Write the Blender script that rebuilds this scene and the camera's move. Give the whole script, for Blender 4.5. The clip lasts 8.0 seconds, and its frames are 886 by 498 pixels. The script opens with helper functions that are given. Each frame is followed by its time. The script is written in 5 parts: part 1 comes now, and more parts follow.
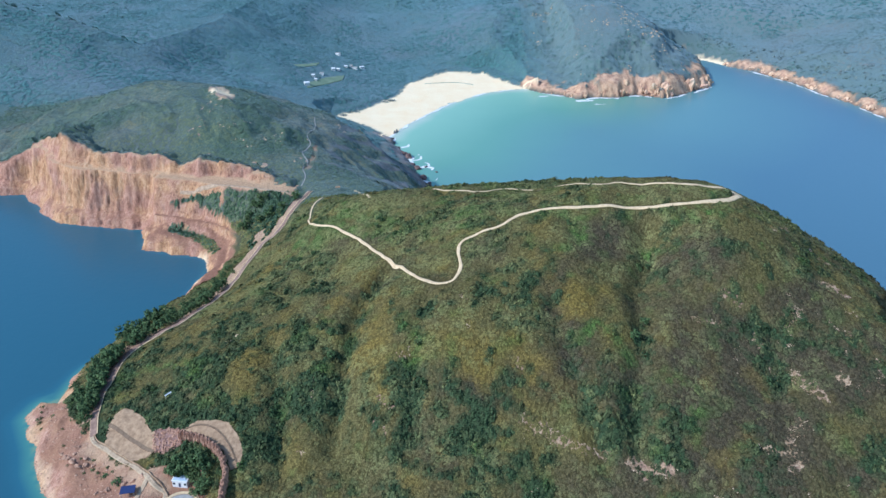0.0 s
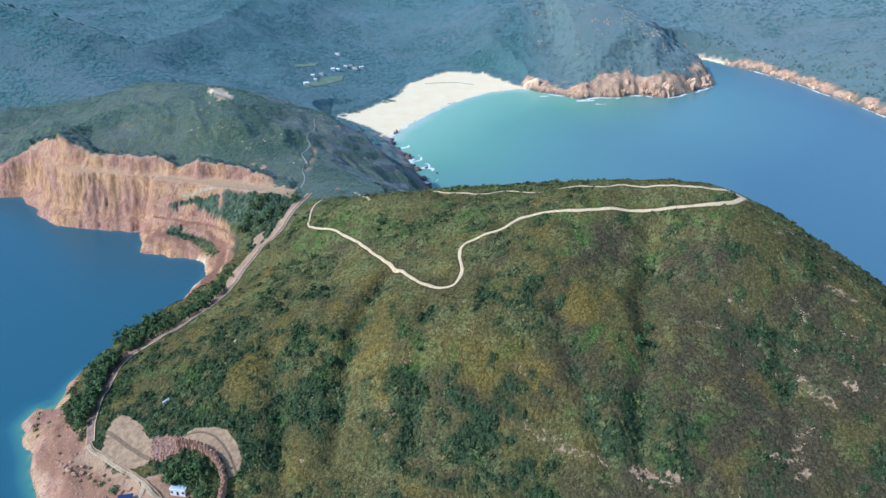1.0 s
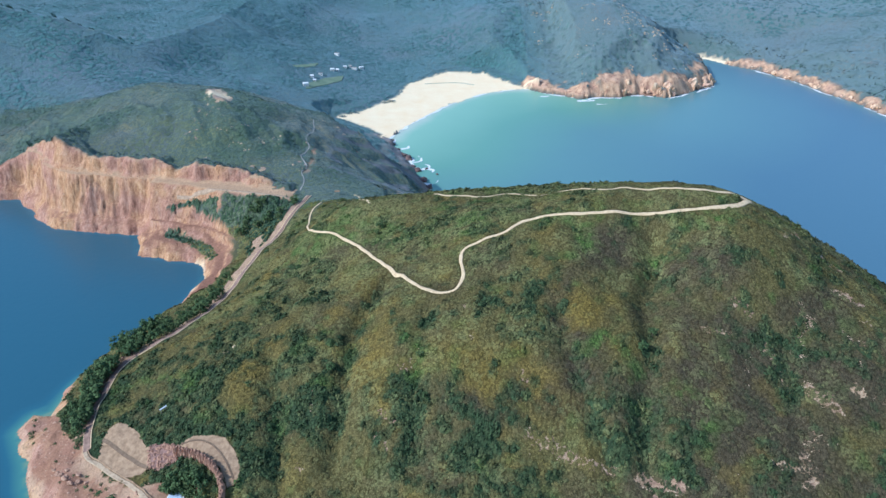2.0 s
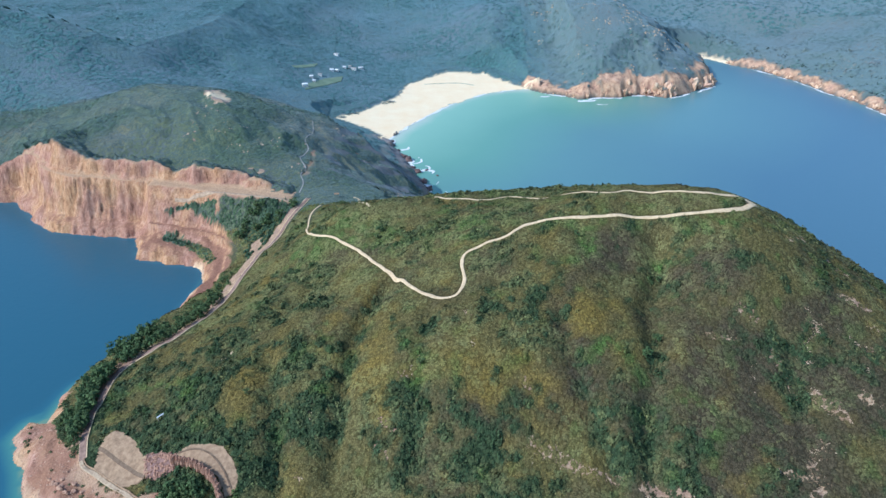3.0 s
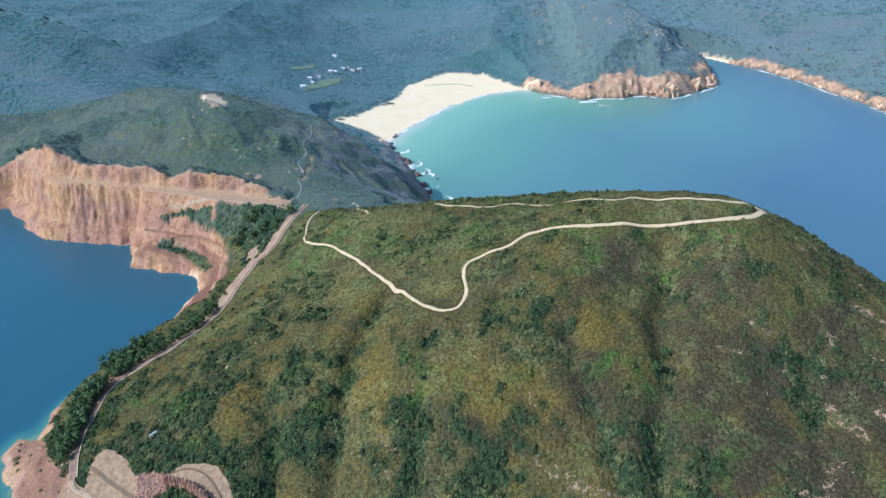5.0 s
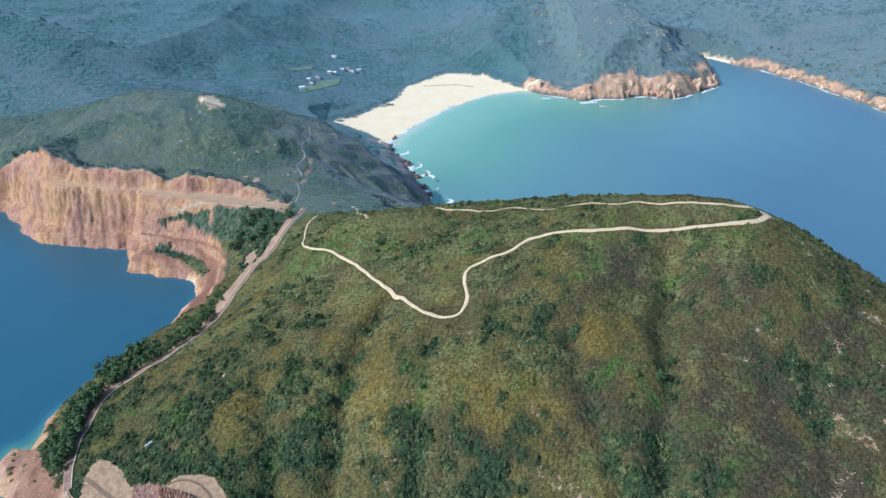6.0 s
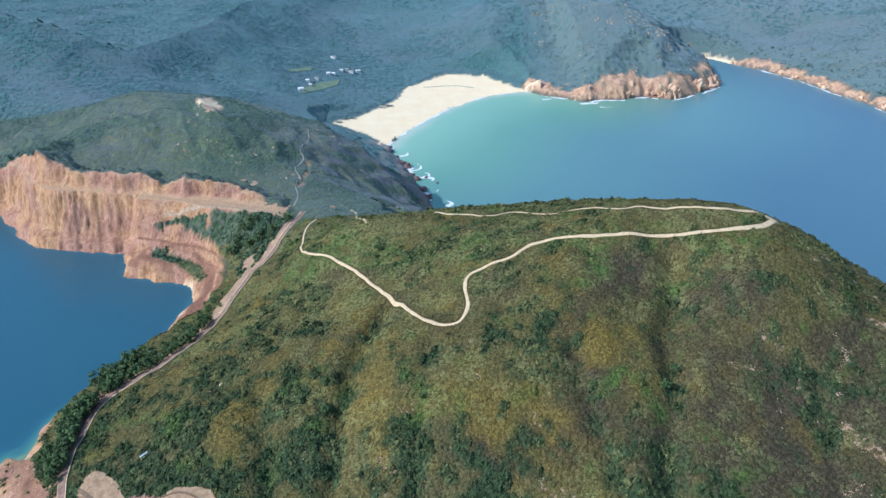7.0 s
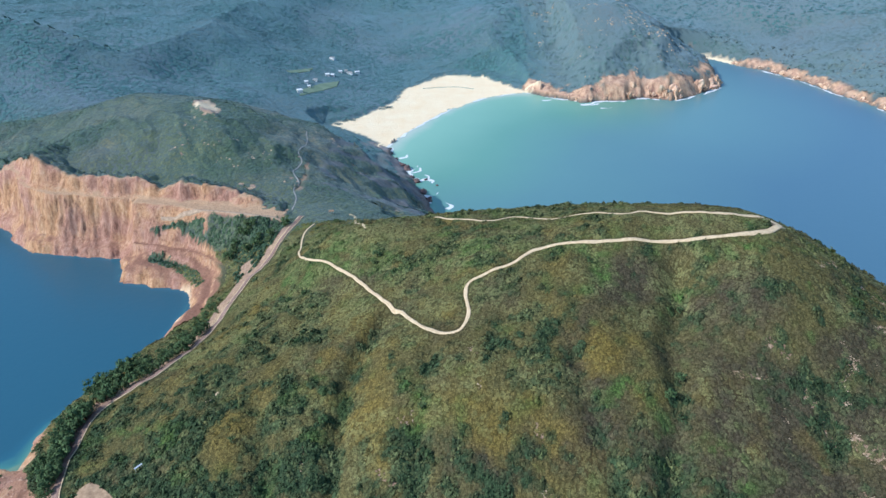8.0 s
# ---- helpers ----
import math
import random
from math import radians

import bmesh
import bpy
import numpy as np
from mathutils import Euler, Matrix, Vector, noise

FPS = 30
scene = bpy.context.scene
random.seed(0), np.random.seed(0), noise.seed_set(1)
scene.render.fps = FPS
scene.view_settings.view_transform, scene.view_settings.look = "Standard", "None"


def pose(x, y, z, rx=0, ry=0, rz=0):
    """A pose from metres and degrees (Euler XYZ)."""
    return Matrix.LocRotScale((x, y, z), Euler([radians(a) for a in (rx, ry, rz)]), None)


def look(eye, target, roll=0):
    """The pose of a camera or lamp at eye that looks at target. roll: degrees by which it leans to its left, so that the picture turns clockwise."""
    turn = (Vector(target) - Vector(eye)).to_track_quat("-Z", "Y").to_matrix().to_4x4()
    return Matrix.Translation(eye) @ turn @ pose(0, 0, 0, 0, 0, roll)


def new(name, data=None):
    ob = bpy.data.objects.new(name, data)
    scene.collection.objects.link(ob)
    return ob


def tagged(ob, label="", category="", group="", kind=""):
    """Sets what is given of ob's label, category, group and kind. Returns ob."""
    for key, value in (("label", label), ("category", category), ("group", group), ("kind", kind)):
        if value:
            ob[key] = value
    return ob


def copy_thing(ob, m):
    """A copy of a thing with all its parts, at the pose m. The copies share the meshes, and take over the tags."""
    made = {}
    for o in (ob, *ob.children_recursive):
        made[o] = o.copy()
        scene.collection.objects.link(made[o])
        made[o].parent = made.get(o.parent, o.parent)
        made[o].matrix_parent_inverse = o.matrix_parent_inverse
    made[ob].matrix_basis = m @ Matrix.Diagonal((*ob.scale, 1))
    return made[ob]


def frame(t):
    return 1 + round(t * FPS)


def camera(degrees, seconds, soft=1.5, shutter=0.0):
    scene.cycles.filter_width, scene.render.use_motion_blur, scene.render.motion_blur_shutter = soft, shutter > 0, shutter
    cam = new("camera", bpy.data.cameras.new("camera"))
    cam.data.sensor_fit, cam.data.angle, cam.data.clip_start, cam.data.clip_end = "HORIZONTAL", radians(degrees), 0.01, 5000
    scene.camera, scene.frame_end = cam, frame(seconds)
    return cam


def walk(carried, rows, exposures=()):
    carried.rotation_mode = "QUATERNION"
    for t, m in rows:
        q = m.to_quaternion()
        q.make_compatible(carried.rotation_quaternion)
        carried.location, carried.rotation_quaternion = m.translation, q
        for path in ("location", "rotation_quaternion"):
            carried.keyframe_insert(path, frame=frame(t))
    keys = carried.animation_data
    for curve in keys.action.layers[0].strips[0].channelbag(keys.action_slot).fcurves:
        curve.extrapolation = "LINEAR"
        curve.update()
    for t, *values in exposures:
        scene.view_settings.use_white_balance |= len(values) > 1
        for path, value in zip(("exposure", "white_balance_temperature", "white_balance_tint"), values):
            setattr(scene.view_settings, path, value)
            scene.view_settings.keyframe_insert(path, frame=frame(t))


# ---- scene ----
cam = camera(60.0, 8.0)
# seconds, place, then heading, pitch from straight down, and lean
ROWS = [
    (0, 0, 0, 295.83, -0, 63.766, 0.713),
    (1, -0.59, 5.44, 295.78, -0.001, 63.706, 0.617),
    (2, -1.11, 11.12, 295.72, -0.004, 63.655, 0.521),
    (3, -1.56, 17.01, 295.66, -0.008, 63.611, 0.425),
    (4, -1.94, 23.14, 295.59, -0.015, 63.576, 0.329),
    (5, -2.25, 29.49, 295.51, -0.023, 63.549, 0.233),
    (6, -2.49, 36.07, 295.42, -0.033, 63.53, 0.136),
    (7, -2.66, 42.88, 295.33, -0.044, 63.519, 0.04),
    (8, -2.76, 49.92, 295.23, -0.058, 63.517, -0.056),
]
walk(cam, [(t, pose(x, y, z, 0, 0, yaw) @ pose(0, 0, 0, tilt, 0, 0) @ pose(0, 0, 0, 0, 0, roll)) for t, x, y, z, yaw, tilt, roll in ROWS], exposures=[(0, 0.34, 4960, 9), (4, 0.34, 5060, 9), (8, 0.34, 5160, 10)])

# ---------------------------------------------------------------- daylight
SUN_FROM = Vector((-0.80, -0.30, 0.68)).normalized()
sun = new("sun", bpy.data.lights.new("sun", "SUN"))
sun.data.energy, sun.data.angle, sun.data.color = 3.5, radians(0.6), (1.0, 0.95, 0.87)
sun.matrix_world = look(SUN_FROM * 3000, (0, 0, 0))
sky = bpy.data.worlds.new("sky")
sky.use_nodes = True
air = sky.node_tree.nodes.new("ShaderNodeTexSky")
air.sky_type, air.sun_disc = "NISHITA", False
air.sun_elevation = math.asin(SUN_FROM.z)
air.sun_rotation = math.atan2(SUN_FROM.x, SUN_FROM.y)
air.air_density, air.dust_density, air.ozone_density = 1.4, 0.6, 3.0
sky.node_tree.links.new(air.outputs[0], sky.node_tree.nodes["Background"].inputs[0])
sky.node_tree.nodes["Background"].inputs[1].default_value = 0.15
scene.world = sky

# ---------------------------------------------------------------- materials
class Paint:
    """A node material, put together step by step."""

    def __init__(self, name, roughness=0.9, specular=0.3):
        self.m = bpy.data.materials.new(name)
        self.m.use_nodes = True
        self.t = self.m.node_tree
        self.b = self.t.nodes["Principled BSDF"]
        self.b.inputs["Roughness"].default_value = roughness
        self.b.inputs["Specular IOR Level"].default_value = specular

    def put(self, kind, **links):
        n = self.t.nodes.new("ShaderNode" + kind)
        for key, v in links.items():
            socket = n.inputs[int(key[1:])] if key[0] == "i" and key[1:].isdigit() else n.inputs[key]
            if isinstance(v, bpy.types.NodeSocket):
                self.t.links.new(v, socket)
            else:
                socket.default_value = v
        return n

    def spots(self, scale, detail=4.0, rough=0.55, stretch=None):
        where = self.put("TexCoord").outputs["Object"]
        if stretch:
            where = self.put("Mapping", Vector=where, Scale=stretch).outputs[0]
        return self.put("TexNoise", Vector=where, Scale=scale, Detail=detail, Roughness=rough).outputs["Fac"]

    def ramp(self, fac, *stops):
        n = self.put("ValToRGB", Fac=fac)
        e = n.color_ramp.elements
        while len(e) < len(stops):
            e.new(0.5)
        for k, (at, colour) in zip(e, stops):
            k.position = at
            k.color = (*colour, 1) if isinstance(colour, tuple) else (colour, colour, colour, 1)
        return n.outputs["Color"]

    def blend(self, fac, a, b, how="MIX"):
        n = self.t.nodes.new("ShaderNodeMix")
        n.data_type, n.blend_type = "RGBA", how
        for k, v in ((0, fac), (6, a), (7, b)):
            if isinstance(v, bpy.types.NodeSocket):
                self.t.links.new(v, n.inputs[k])
            else:
                n.inputs[k].default_value = (*v, 1) if isinstance(v, tuple) else v
        return n.outputs[2]

    def sums(self, how, a, b):
        n = self.t.nodes.new("ShaderNodeMath")
        n.operation = how
        for k, v in ((0, a), (1, b)):
            if isinstance(v, bpy.types.NodeSocket):
                self.t.links.new(v, n.inputs[k])
            else:
                n.inputs[k].default_value = v
        return n.outputs[0]

    def layer(self, name):
        n = self.put("Attribute")
        n.attribute_name = name
        return n.outputs["Fac"]

    def chance(self):
        return self.put("ObjectInfo").outputs["Random"]

    def island(self):
        return self.put("NewGeometry").outputs["Random Per Island"]

    def colour(self, v):
        if isinstance(v, bpy.types.NodeSocket):
            self.t.links.new(v, self.b.inputs["Base Color"])
        else:
            self.b.inputs["Base Color"].default_value = (*v, 1)
        return self

    def bump(self, fac, height, strength=0.6):
        n = self.put("Bump", Height=fac, Distance=height, Strength=strength)
        self.t.links.new(n.outputs[0], self.b.inputs["Normal"])
        return self


def rock_colour(p):
    """Pink and ochre granite with weather streaks that run down the faces."""
    streak = p.blend(0.5, p.spots(0.20, 6, 0.75, (1.0, 1.0, 0.4)), p.spots(0.7, 6, 0.75, (1.0, 1.0, 0.22)))
    pink = p.ramp(streak, (0.36, (0.16, 0.074, 0.046)), (0.46, (0.36, 0.178, 0.110)), (0.56, (0.48, 0.262, 0.168)), (0.70, (0.62, 0.42, 0.29)))
    ochre = p.ramp(streak, (0.36, (0.18, 0.090, 0.045)), (0.46, (0.42, 0.215, 0.100)), (0.56, (0.55, 0.318, 0.160)), (0.70, (0.68, 0.50, 0.31)))
    c = p.blend(p.ramp(p.spots(0.035, 4), (0.42, 0.0), (0.58, 1.0)), pink, ochre)
    crack = p.ramp(p.spots(0.5, 6, 0.75, (1.0, 1.0, 0.35)), (0.36, 1.0), (0.44, 0.0))
    return p.blend(p.sums("MULTIPLY", crack, 0.6), c, (0.10, 0.055, 0.040))


def make_ground():
    p = Paint("ground", 0.95, 0.15)
    fine, wide = p.spots(0.55, 5, 0.65), p.spots(0.022, 4, 0.6)
    scrub = p.ramp(fine, (0.30, (0.030, 0.036, 0.014)), (0.5, (0.065, 0.068, 0.024)), (0.72, (0.11, 0.10, 0.042)))
    scrub = p.blend(p.ramp(wide, (0.42, 0.0), (0.6, 0.6)), scrub, p.ramp(fine, (0.3, (0.045, 0.030, 0.016)), (0.7, (0.15, 0.105, 0.055))))
    grain = p.ramp(p.spots(1.4, 5, 0.7), (0.28, 0.5), (0.72, 1.2))
    mat = p.blend(p.layer("gold"), p.blend(p.layer("dry"), (0.112, 0.092, 0.028), (0.070, 0.053, 0.025)), (0.150, 0.106, 0.027))
    mat = p.blend(p.layer("fresh"), p.blend(p.layer("lush"), mat, (0.034, 0.050, 0.019)), (0.066, 0.100, 0.022))
    scrub = p.blend(p.layer("near"), scrub, p.blend(1.0, mat, grain, "MULTIPLY"))
    # Ground colours beyond the near hill are lifted, the far ones blued, for haze.
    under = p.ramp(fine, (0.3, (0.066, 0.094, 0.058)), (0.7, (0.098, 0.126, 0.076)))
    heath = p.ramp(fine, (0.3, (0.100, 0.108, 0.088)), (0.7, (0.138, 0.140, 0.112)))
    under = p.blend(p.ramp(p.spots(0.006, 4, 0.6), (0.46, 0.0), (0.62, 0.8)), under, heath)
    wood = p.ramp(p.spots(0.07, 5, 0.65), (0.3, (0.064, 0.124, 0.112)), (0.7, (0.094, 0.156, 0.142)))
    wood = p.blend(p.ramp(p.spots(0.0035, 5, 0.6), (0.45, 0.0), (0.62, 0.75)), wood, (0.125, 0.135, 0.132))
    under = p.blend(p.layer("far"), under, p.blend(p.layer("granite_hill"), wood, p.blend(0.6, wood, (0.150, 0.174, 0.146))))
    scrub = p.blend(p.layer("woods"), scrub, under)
    bare = p.ramp(p.spots(0.9, 5, 0.7), (0.3, (0.15, 0.085, 0.042)), (0.52, (0.46, 0.295, 0.16)), (0.70, (0.66, 0.47, 0.285)))
    sand = p.ramp(p.spots(0.05, 5, 0.6), (0.3, (0.92, 0.67, 0.37)), (0.7, (0.96, 0.75, 0.46)))
    bare = p.blend(p.ramp(p.spots(0.09, 4, 0.6), (0.42, 0.0), (0.6, 0.75)), bare, p.ramp(fine, (0.3, (0.19, 0.105, 0.068)), (0.7, (0.42, 0.26, 0.175))))
    edge = p.sums("ADD", p.layer("bare"), p.sums("MULTIPLY", p.sums("SUBTRACT", p.spots(1.1, 5, 0.7), 0.5), 1.2))
    c = p.blend(p.ramp(edge, (0.45, 0.0), (0.6, 1.0)), scrub, bare)
    crag = p.blend(p.sums("MULTIPLY", p.layer("granite"), 0.6), rock_colour(p), p.ramp(p.spots(0.16, 6, 0.75, (1.0, 1.0, 0.3)), (0.36, (0.26, 0.145, 0.10)), (0.5, (0.64, 0.39, 0.22)), (0.7, (0.78, 0.56, 0.36))))
    c = p.blend(p.sums("MULTIPLY", p.layer("slab"), 0.85), c, p.ramp(p.spots(0.14, 6, 0.7), (0.34, (0.075, 0.075, 0.070)), (0.66, (0.21, 0.165, 0.145))))
    c = p.blend(p.layer("rock"), c, crag)
    rubble = p.spots(0.8, 6, 0.7)
    pink = p.ramp(rubble, (0.3, (0.20, 0.092, 0.053)), (0.7, (0.34, 0.172, 0.102)))
    tan = p.ramp(rubble, (0.3, (0.38, 0.22, 0.115)), (0.7, (0.58, 0.38, 0.21)))
    c = p.blend(p.layer("crushed"), c, p.blend(p.layer("ochre"), pink, tan))
    c = p.blend(p.layer("sand"), c, sand)
    c = p.blend(p.sums("MULTIPLY", p.layer("damp"), 0.55), c, (0.10, 0.07, 0.05))
    # Pale blue sheen stands in for haze over the farther ground.
    p.t.links.new(p.layer("haze_sheen"), p.b.inputs["Sheen Weight"])
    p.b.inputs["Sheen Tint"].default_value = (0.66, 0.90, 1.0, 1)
    relief = p.blend(p.sums("MULTIPLY", p.layer("rock"), 0.7), p.spots(0.6, 8, 0.72), p.spots(0.9, 8, 0.75, (1.0, 1.0, 0.16)))
    return p.colour(c).bump(relief, 1.3, 0.9).m


def make_foliage(name, green, olive, brown, spread=0.34, gloss=0.3, haze_sheen=0.0):
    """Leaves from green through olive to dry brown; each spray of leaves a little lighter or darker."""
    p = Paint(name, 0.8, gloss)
    # Bluish sheen on the leaves imitates haze; none on near plants.
    p.b.inputs["Sheen Weight"].default_value = haze_sheen
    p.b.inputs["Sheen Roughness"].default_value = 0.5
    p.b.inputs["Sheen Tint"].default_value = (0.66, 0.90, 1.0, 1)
    one = p.island()
    c = p.blend(p.layer("dry"), olive, brown)
    c = p.blend(p.layer("gold"), c, p.blend(0.7, olive, (0.21, 0.142, 0.026)))
    c = p.blend(p.layer("lush"), c, green)
    c = p.blend(p.layer("fresh"), c, p.blend(0.75, green, (0.100, 0.150, 0.027)))
    c = p.blend(p.layer("tone"), c, p.blend(0.5, c, (0.235, 0.225, 0.078)))
    shade = p.sums("ADD", 1 - spread, p.sums("MULTIPLY", one, 2 * spread))
    dim = p.put("CombineColor", Red=shade, Green=shade, Blue=shade).outputs[0]
    return p.colour(p.blend(1.0, c, dim, "MULTIPLY")).m


def make_simple(name, dark, light, scale, roughness=0.85, detail=5, bump=0.0, specular=0.3):
    p = Paint(name, roughness, specular)
    s = p.spots(scale, detail, 0.65)
    p.colour(p.ramp(s, (0.32, dark), (0.70, light)))
    if bump:
        p.bump(s, bump)
    return p.m


def make_water(name, stops):
    p = Paint(name, 0.30, 0.5)
    p.b.inputs["IOR"].default_value = 1.33
    drift = p.sums("ADD", p.layer("depth"), p.sums("MULTIPLY", p.sums("SUBTRACT", p.spots(0.012, 4), 0.5), 0.10))
    p.colour(p.ramp(drift, *stops))
    return p.bump(p.spots(0.22, 4, 0.6), 0.25, 0.35).m


GROUND = make_ground()
SCRUB = make_foliage("scrub leaves", (0.042, 0.064, 0.024), (0.132, 0.106, 0.033), (0.080, 0.061, 0.031), 0.45, 0.16)
# Scrub of the quarried hill, paler than the near scrub to suggest haze.
HAZY_HILL_SCRUB = make_foliage("hazy hill scrub leaves", (0.078, 0.114, 0.054), (0.126, 0.142, 0.064), (0.184, 0.160, 0.086), 0.26, 0.25, 0.25)
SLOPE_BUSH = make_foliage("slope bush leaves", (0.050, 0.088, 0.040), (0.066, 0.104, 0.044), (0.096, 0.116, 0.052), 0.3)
# Far leaves lighter and bluer than the near ones: haze put into their colour.
HAZY_WOODS = make_foliage("hazy woodland leaves", (0.082, 0.164, 0.142), (0.100, 0.174, 0.150), (0.132, 0.176, 0.156), 0.24, 0.1, 0.16)
HAZY_HEATH = make_foliage("hazy headland heath", (0.108, 0.164, 0.136), (0.142, 0.178, 0.146), (0.198, 0.192, 0.158), 0.24, 0.1, 0.16)
TREE_LEAF = make_foliage("tree leaves", (0.050, 0.094, 0.034), (0.070, 0.108, 0.036), (0.10, 0.114, 0.038), 0.4, 0.12)
SEA_WATER = make_water("sea water", [(0.0, (0.46, 0.50, 0.36)), (0.04, (0.25, 0.42, 0.27)), (0.26, (0.150, 0.300, 0.200)), (0.5, (0.122, 0.228, 0.208)), (1.0, (0.076, 0.146, 0.180))])
LAKE_WATER = make_water("lake water", [(0.0, (0.20, 0.27, 0.15)), (0.22, (0.075, 0.20, 0.165)), (0.6, (0.034, 0.112, 0.142)), (1.0, (0.030, 0.096, 0.124))])
TRAIL = make_simple("pale trodden earth", (0.52, 0.355, 0.185), (0.73, 0.535, 0.30), 0.6, 0.95, 5, 0.15)
DUST = make_simple("dusty ground", (0.30, 0.20, 0.115), (0.50, 0.37, 0.225), 0.7, 0.95, 6, 0.1)
OCHRE = make_simple("ochre gravel", (0.30, 0.19, 0.11), (0.54, 0.38, 0.23), 0.5, 0.95, 6, 0.2)
ROAD = make_simple("old concrete road", (0.17, 0.10, 0.068), (0.33, 0.205, 0.14), 0.4, 0.9, 6, 0.05)
ROCK = make_simple("pink rock", (0.28, 0.14, 0.08), (0.60, 0.37, 0.225), 0.5, 0.9, 6, 0.6)
SHOTCRETE = make_simple("sprayed concrete", (0.215, 0.130, 0.068), (0.42, 0.275, 0.152), 0.45, 0.9, 7, 0.25)
WHITE = make_simple("white paint", (0.74, 0.70, 0.63), (0.84, 0.80, 0.73), 0.8, 0.6)
GREY = make_simple("grey concrete", (0.27, 0.24, 0.20), (0.42, 0.38, 0.32), 0.5, 0.85)
BLUE = make_simple("blue paint", (0.018, 0.026, 0.075), (0.035, 0.045, 0.12), 1.5, 0.5)
FOAM = make_simple("sea foam", (0.66, 0.62, 0.54), (0.86, 0.82, 0.74), 0.5, 0.8)
BARK = make_simple("bark", (0.06, 0.045, 0.03), (0.15, 0.11, 0.08), 3.0, 0.9, 5, 0.05)
GLASS = make_simple("window glass", (0.02, 0.025, 0.03), (0.04, 0.05, 0.06), 0.5, 0.1, 2, 0, 0.6)

# ---------------------------------------------------------------- lie of the land
# heights of the land in metres every 50 m: the near hill (first row at northing 200, first column at easting -250)
NEAR_HILL = [
    [40, 43, 47, 49, 48, 48, 48, 52, 55, 59, 68, 79],
    [36, 40, 48, 62, 65, 72, 75, 80, 80, 80, 82, 84],
    [30, 42, 61, 78, 87, 102, 106, 104, 101, 101, 93, 83],
    [31, 48, 65, 85, 98, 112, 123, 122, 132, 116, 95, 78],
    [29, 44, 60, 82, 101, 120, 130, 141, 141, 117, 89, 67],
    [27, 39, 54, 83, 110, 117, 120, 123, 119, 107, 82, 54],
    [22, 37, 55, 78, 97, 103, 108, 110, 103, 88, 66, 38],
]
# the quarried hill before it was cut (northing 450, easting -450)
QUARRY_HILL = [
    [40, 38, 35, 32, 30, 31, 42, 69, 98, 112, 120],
    [49, 51, 52, 51, 49, 48, 52, 79, 89, 86, 81],
    [38, 46, 66, 69, 68, 70, 72, 78, 74, 61, 45],
    [44, 52, 76, 86, 86, 89, 87, 78, 61, 40, 16],
    [50, 60, 78, 95, 106, 108, 97, 74, 50, 24, -5],
    [60, 71, 84, 97, 110, 110, 96, 74, 46, 13, -22],
    [59, 72, 87, 103, 106, 99, 85, 70, 41, -3, -40],
    [59, 71, 84, 96, 94, 85, 71, 47, 9, -30, -59],
]
# valley, headlands and mountains every 200 m (northing 800, easting -900)
FAR_HILLS = [
    [130, 110, 76, 70, 28, 10, 10, 10, 10, 10],
    [205, 175, 132, 62, 9, 5, 10, 10, 20, 30],
    [250, 215, 160, 74, 10, 20, 44, 26, 48, 80],
    [290, 255, 185, 80, 22, 38, 58, 24, 56, 88],
    [330, 300, 232, 130, 62, 70, 74, 60, 92, 115],
    [360, 330, 285, 205, 130, 118, 124, 112, 138, 155],
    [385, 365, 330, 265, 200, 180, 185, 178, 195, 205],
    [400, 385, 360, 315, 265, 245, 245, 240, 245, 250],
    [410, 400, 380, 345, 305, 290, 285, 285, 290, 295],
]
RESERVOIR = 38.0  # its level above the sea

# inner edge of the sand
DUNES = [(-67, 910), (-100, 948), (-146, 984), (-112, 1015), (-71, 1089), (-54, 1162), (1, 1231), (65, 1223), (126, 1153)]
# the sea's edge, land on its left: near hill, cove, beach, headland, inlet, far shore
COVE = [(330, -1500), (335, 100), (325, 300), (300, 430), (220, 520), (110, 570), (40, 620), (2, 690), (-18, 752), (-25, 790), (-38, 816), (-44, 850), (-60, 882), (-67, 910)]
BEACH = [(-67, 910), (-48, 961), (-20, 1019), (10, 1071), (48, 1116), (87, 1142), (126, 1153)]
HEADLAND = [(126, 1153), (145, 1133), (177, 1117), (199, 1097), (218, 1111), (255, 1113), (288, 1127), (317, 1110), (341, 1123), (385, 1158), (410, 1184), (420, 1215), (432, 1270), (440, 1345)]
INLET = [(440, 1345), (441, 1372), (455, 1368), (476, 1335)]
FAR_SHORE = [(476, 1335), (514, 1291), (534, 1245), (554, 1202), (567, 1151), (585, 1098), (601, 1024), (640, 900), (780, 800), (1400, 700), (4600, 600)]
SEA = COVE[:-1] + BEACH[:-1] + HEADLAND[:-1] + INLET[:-1] + FAR_SHORE + [(4600, -1500)]
# the reservoir's edge: quarry floor, then the rocky spit and the near shore
QUARRY_EDGE = [(-520, 640), (-430, 622), (-363, 616), (-331, 580), (-306, 561), (-272, 555), (-238, 549), (-227, 517), (-203, 508), (-181, 504), (-174, 500), (-169, 478)]
# foot of the quarry's upper face
BENCH = [(-560, 672), (-430, 650), (-366, 640), (-335, 612), (-307, 587), (-286, 580), (-258, 574), (-226, 568), (-205, 562), (-180, 557), (-151, 552), (-131, 547), (-112, 542)]
# the lower bench of crushed rock east of the main face
LOW_BENCH = [(-226, 542), (-219, 540), (-201, 536), (-180, 529), (-161, 516), (-150, 503), (-147, 488), (-149, 472)]
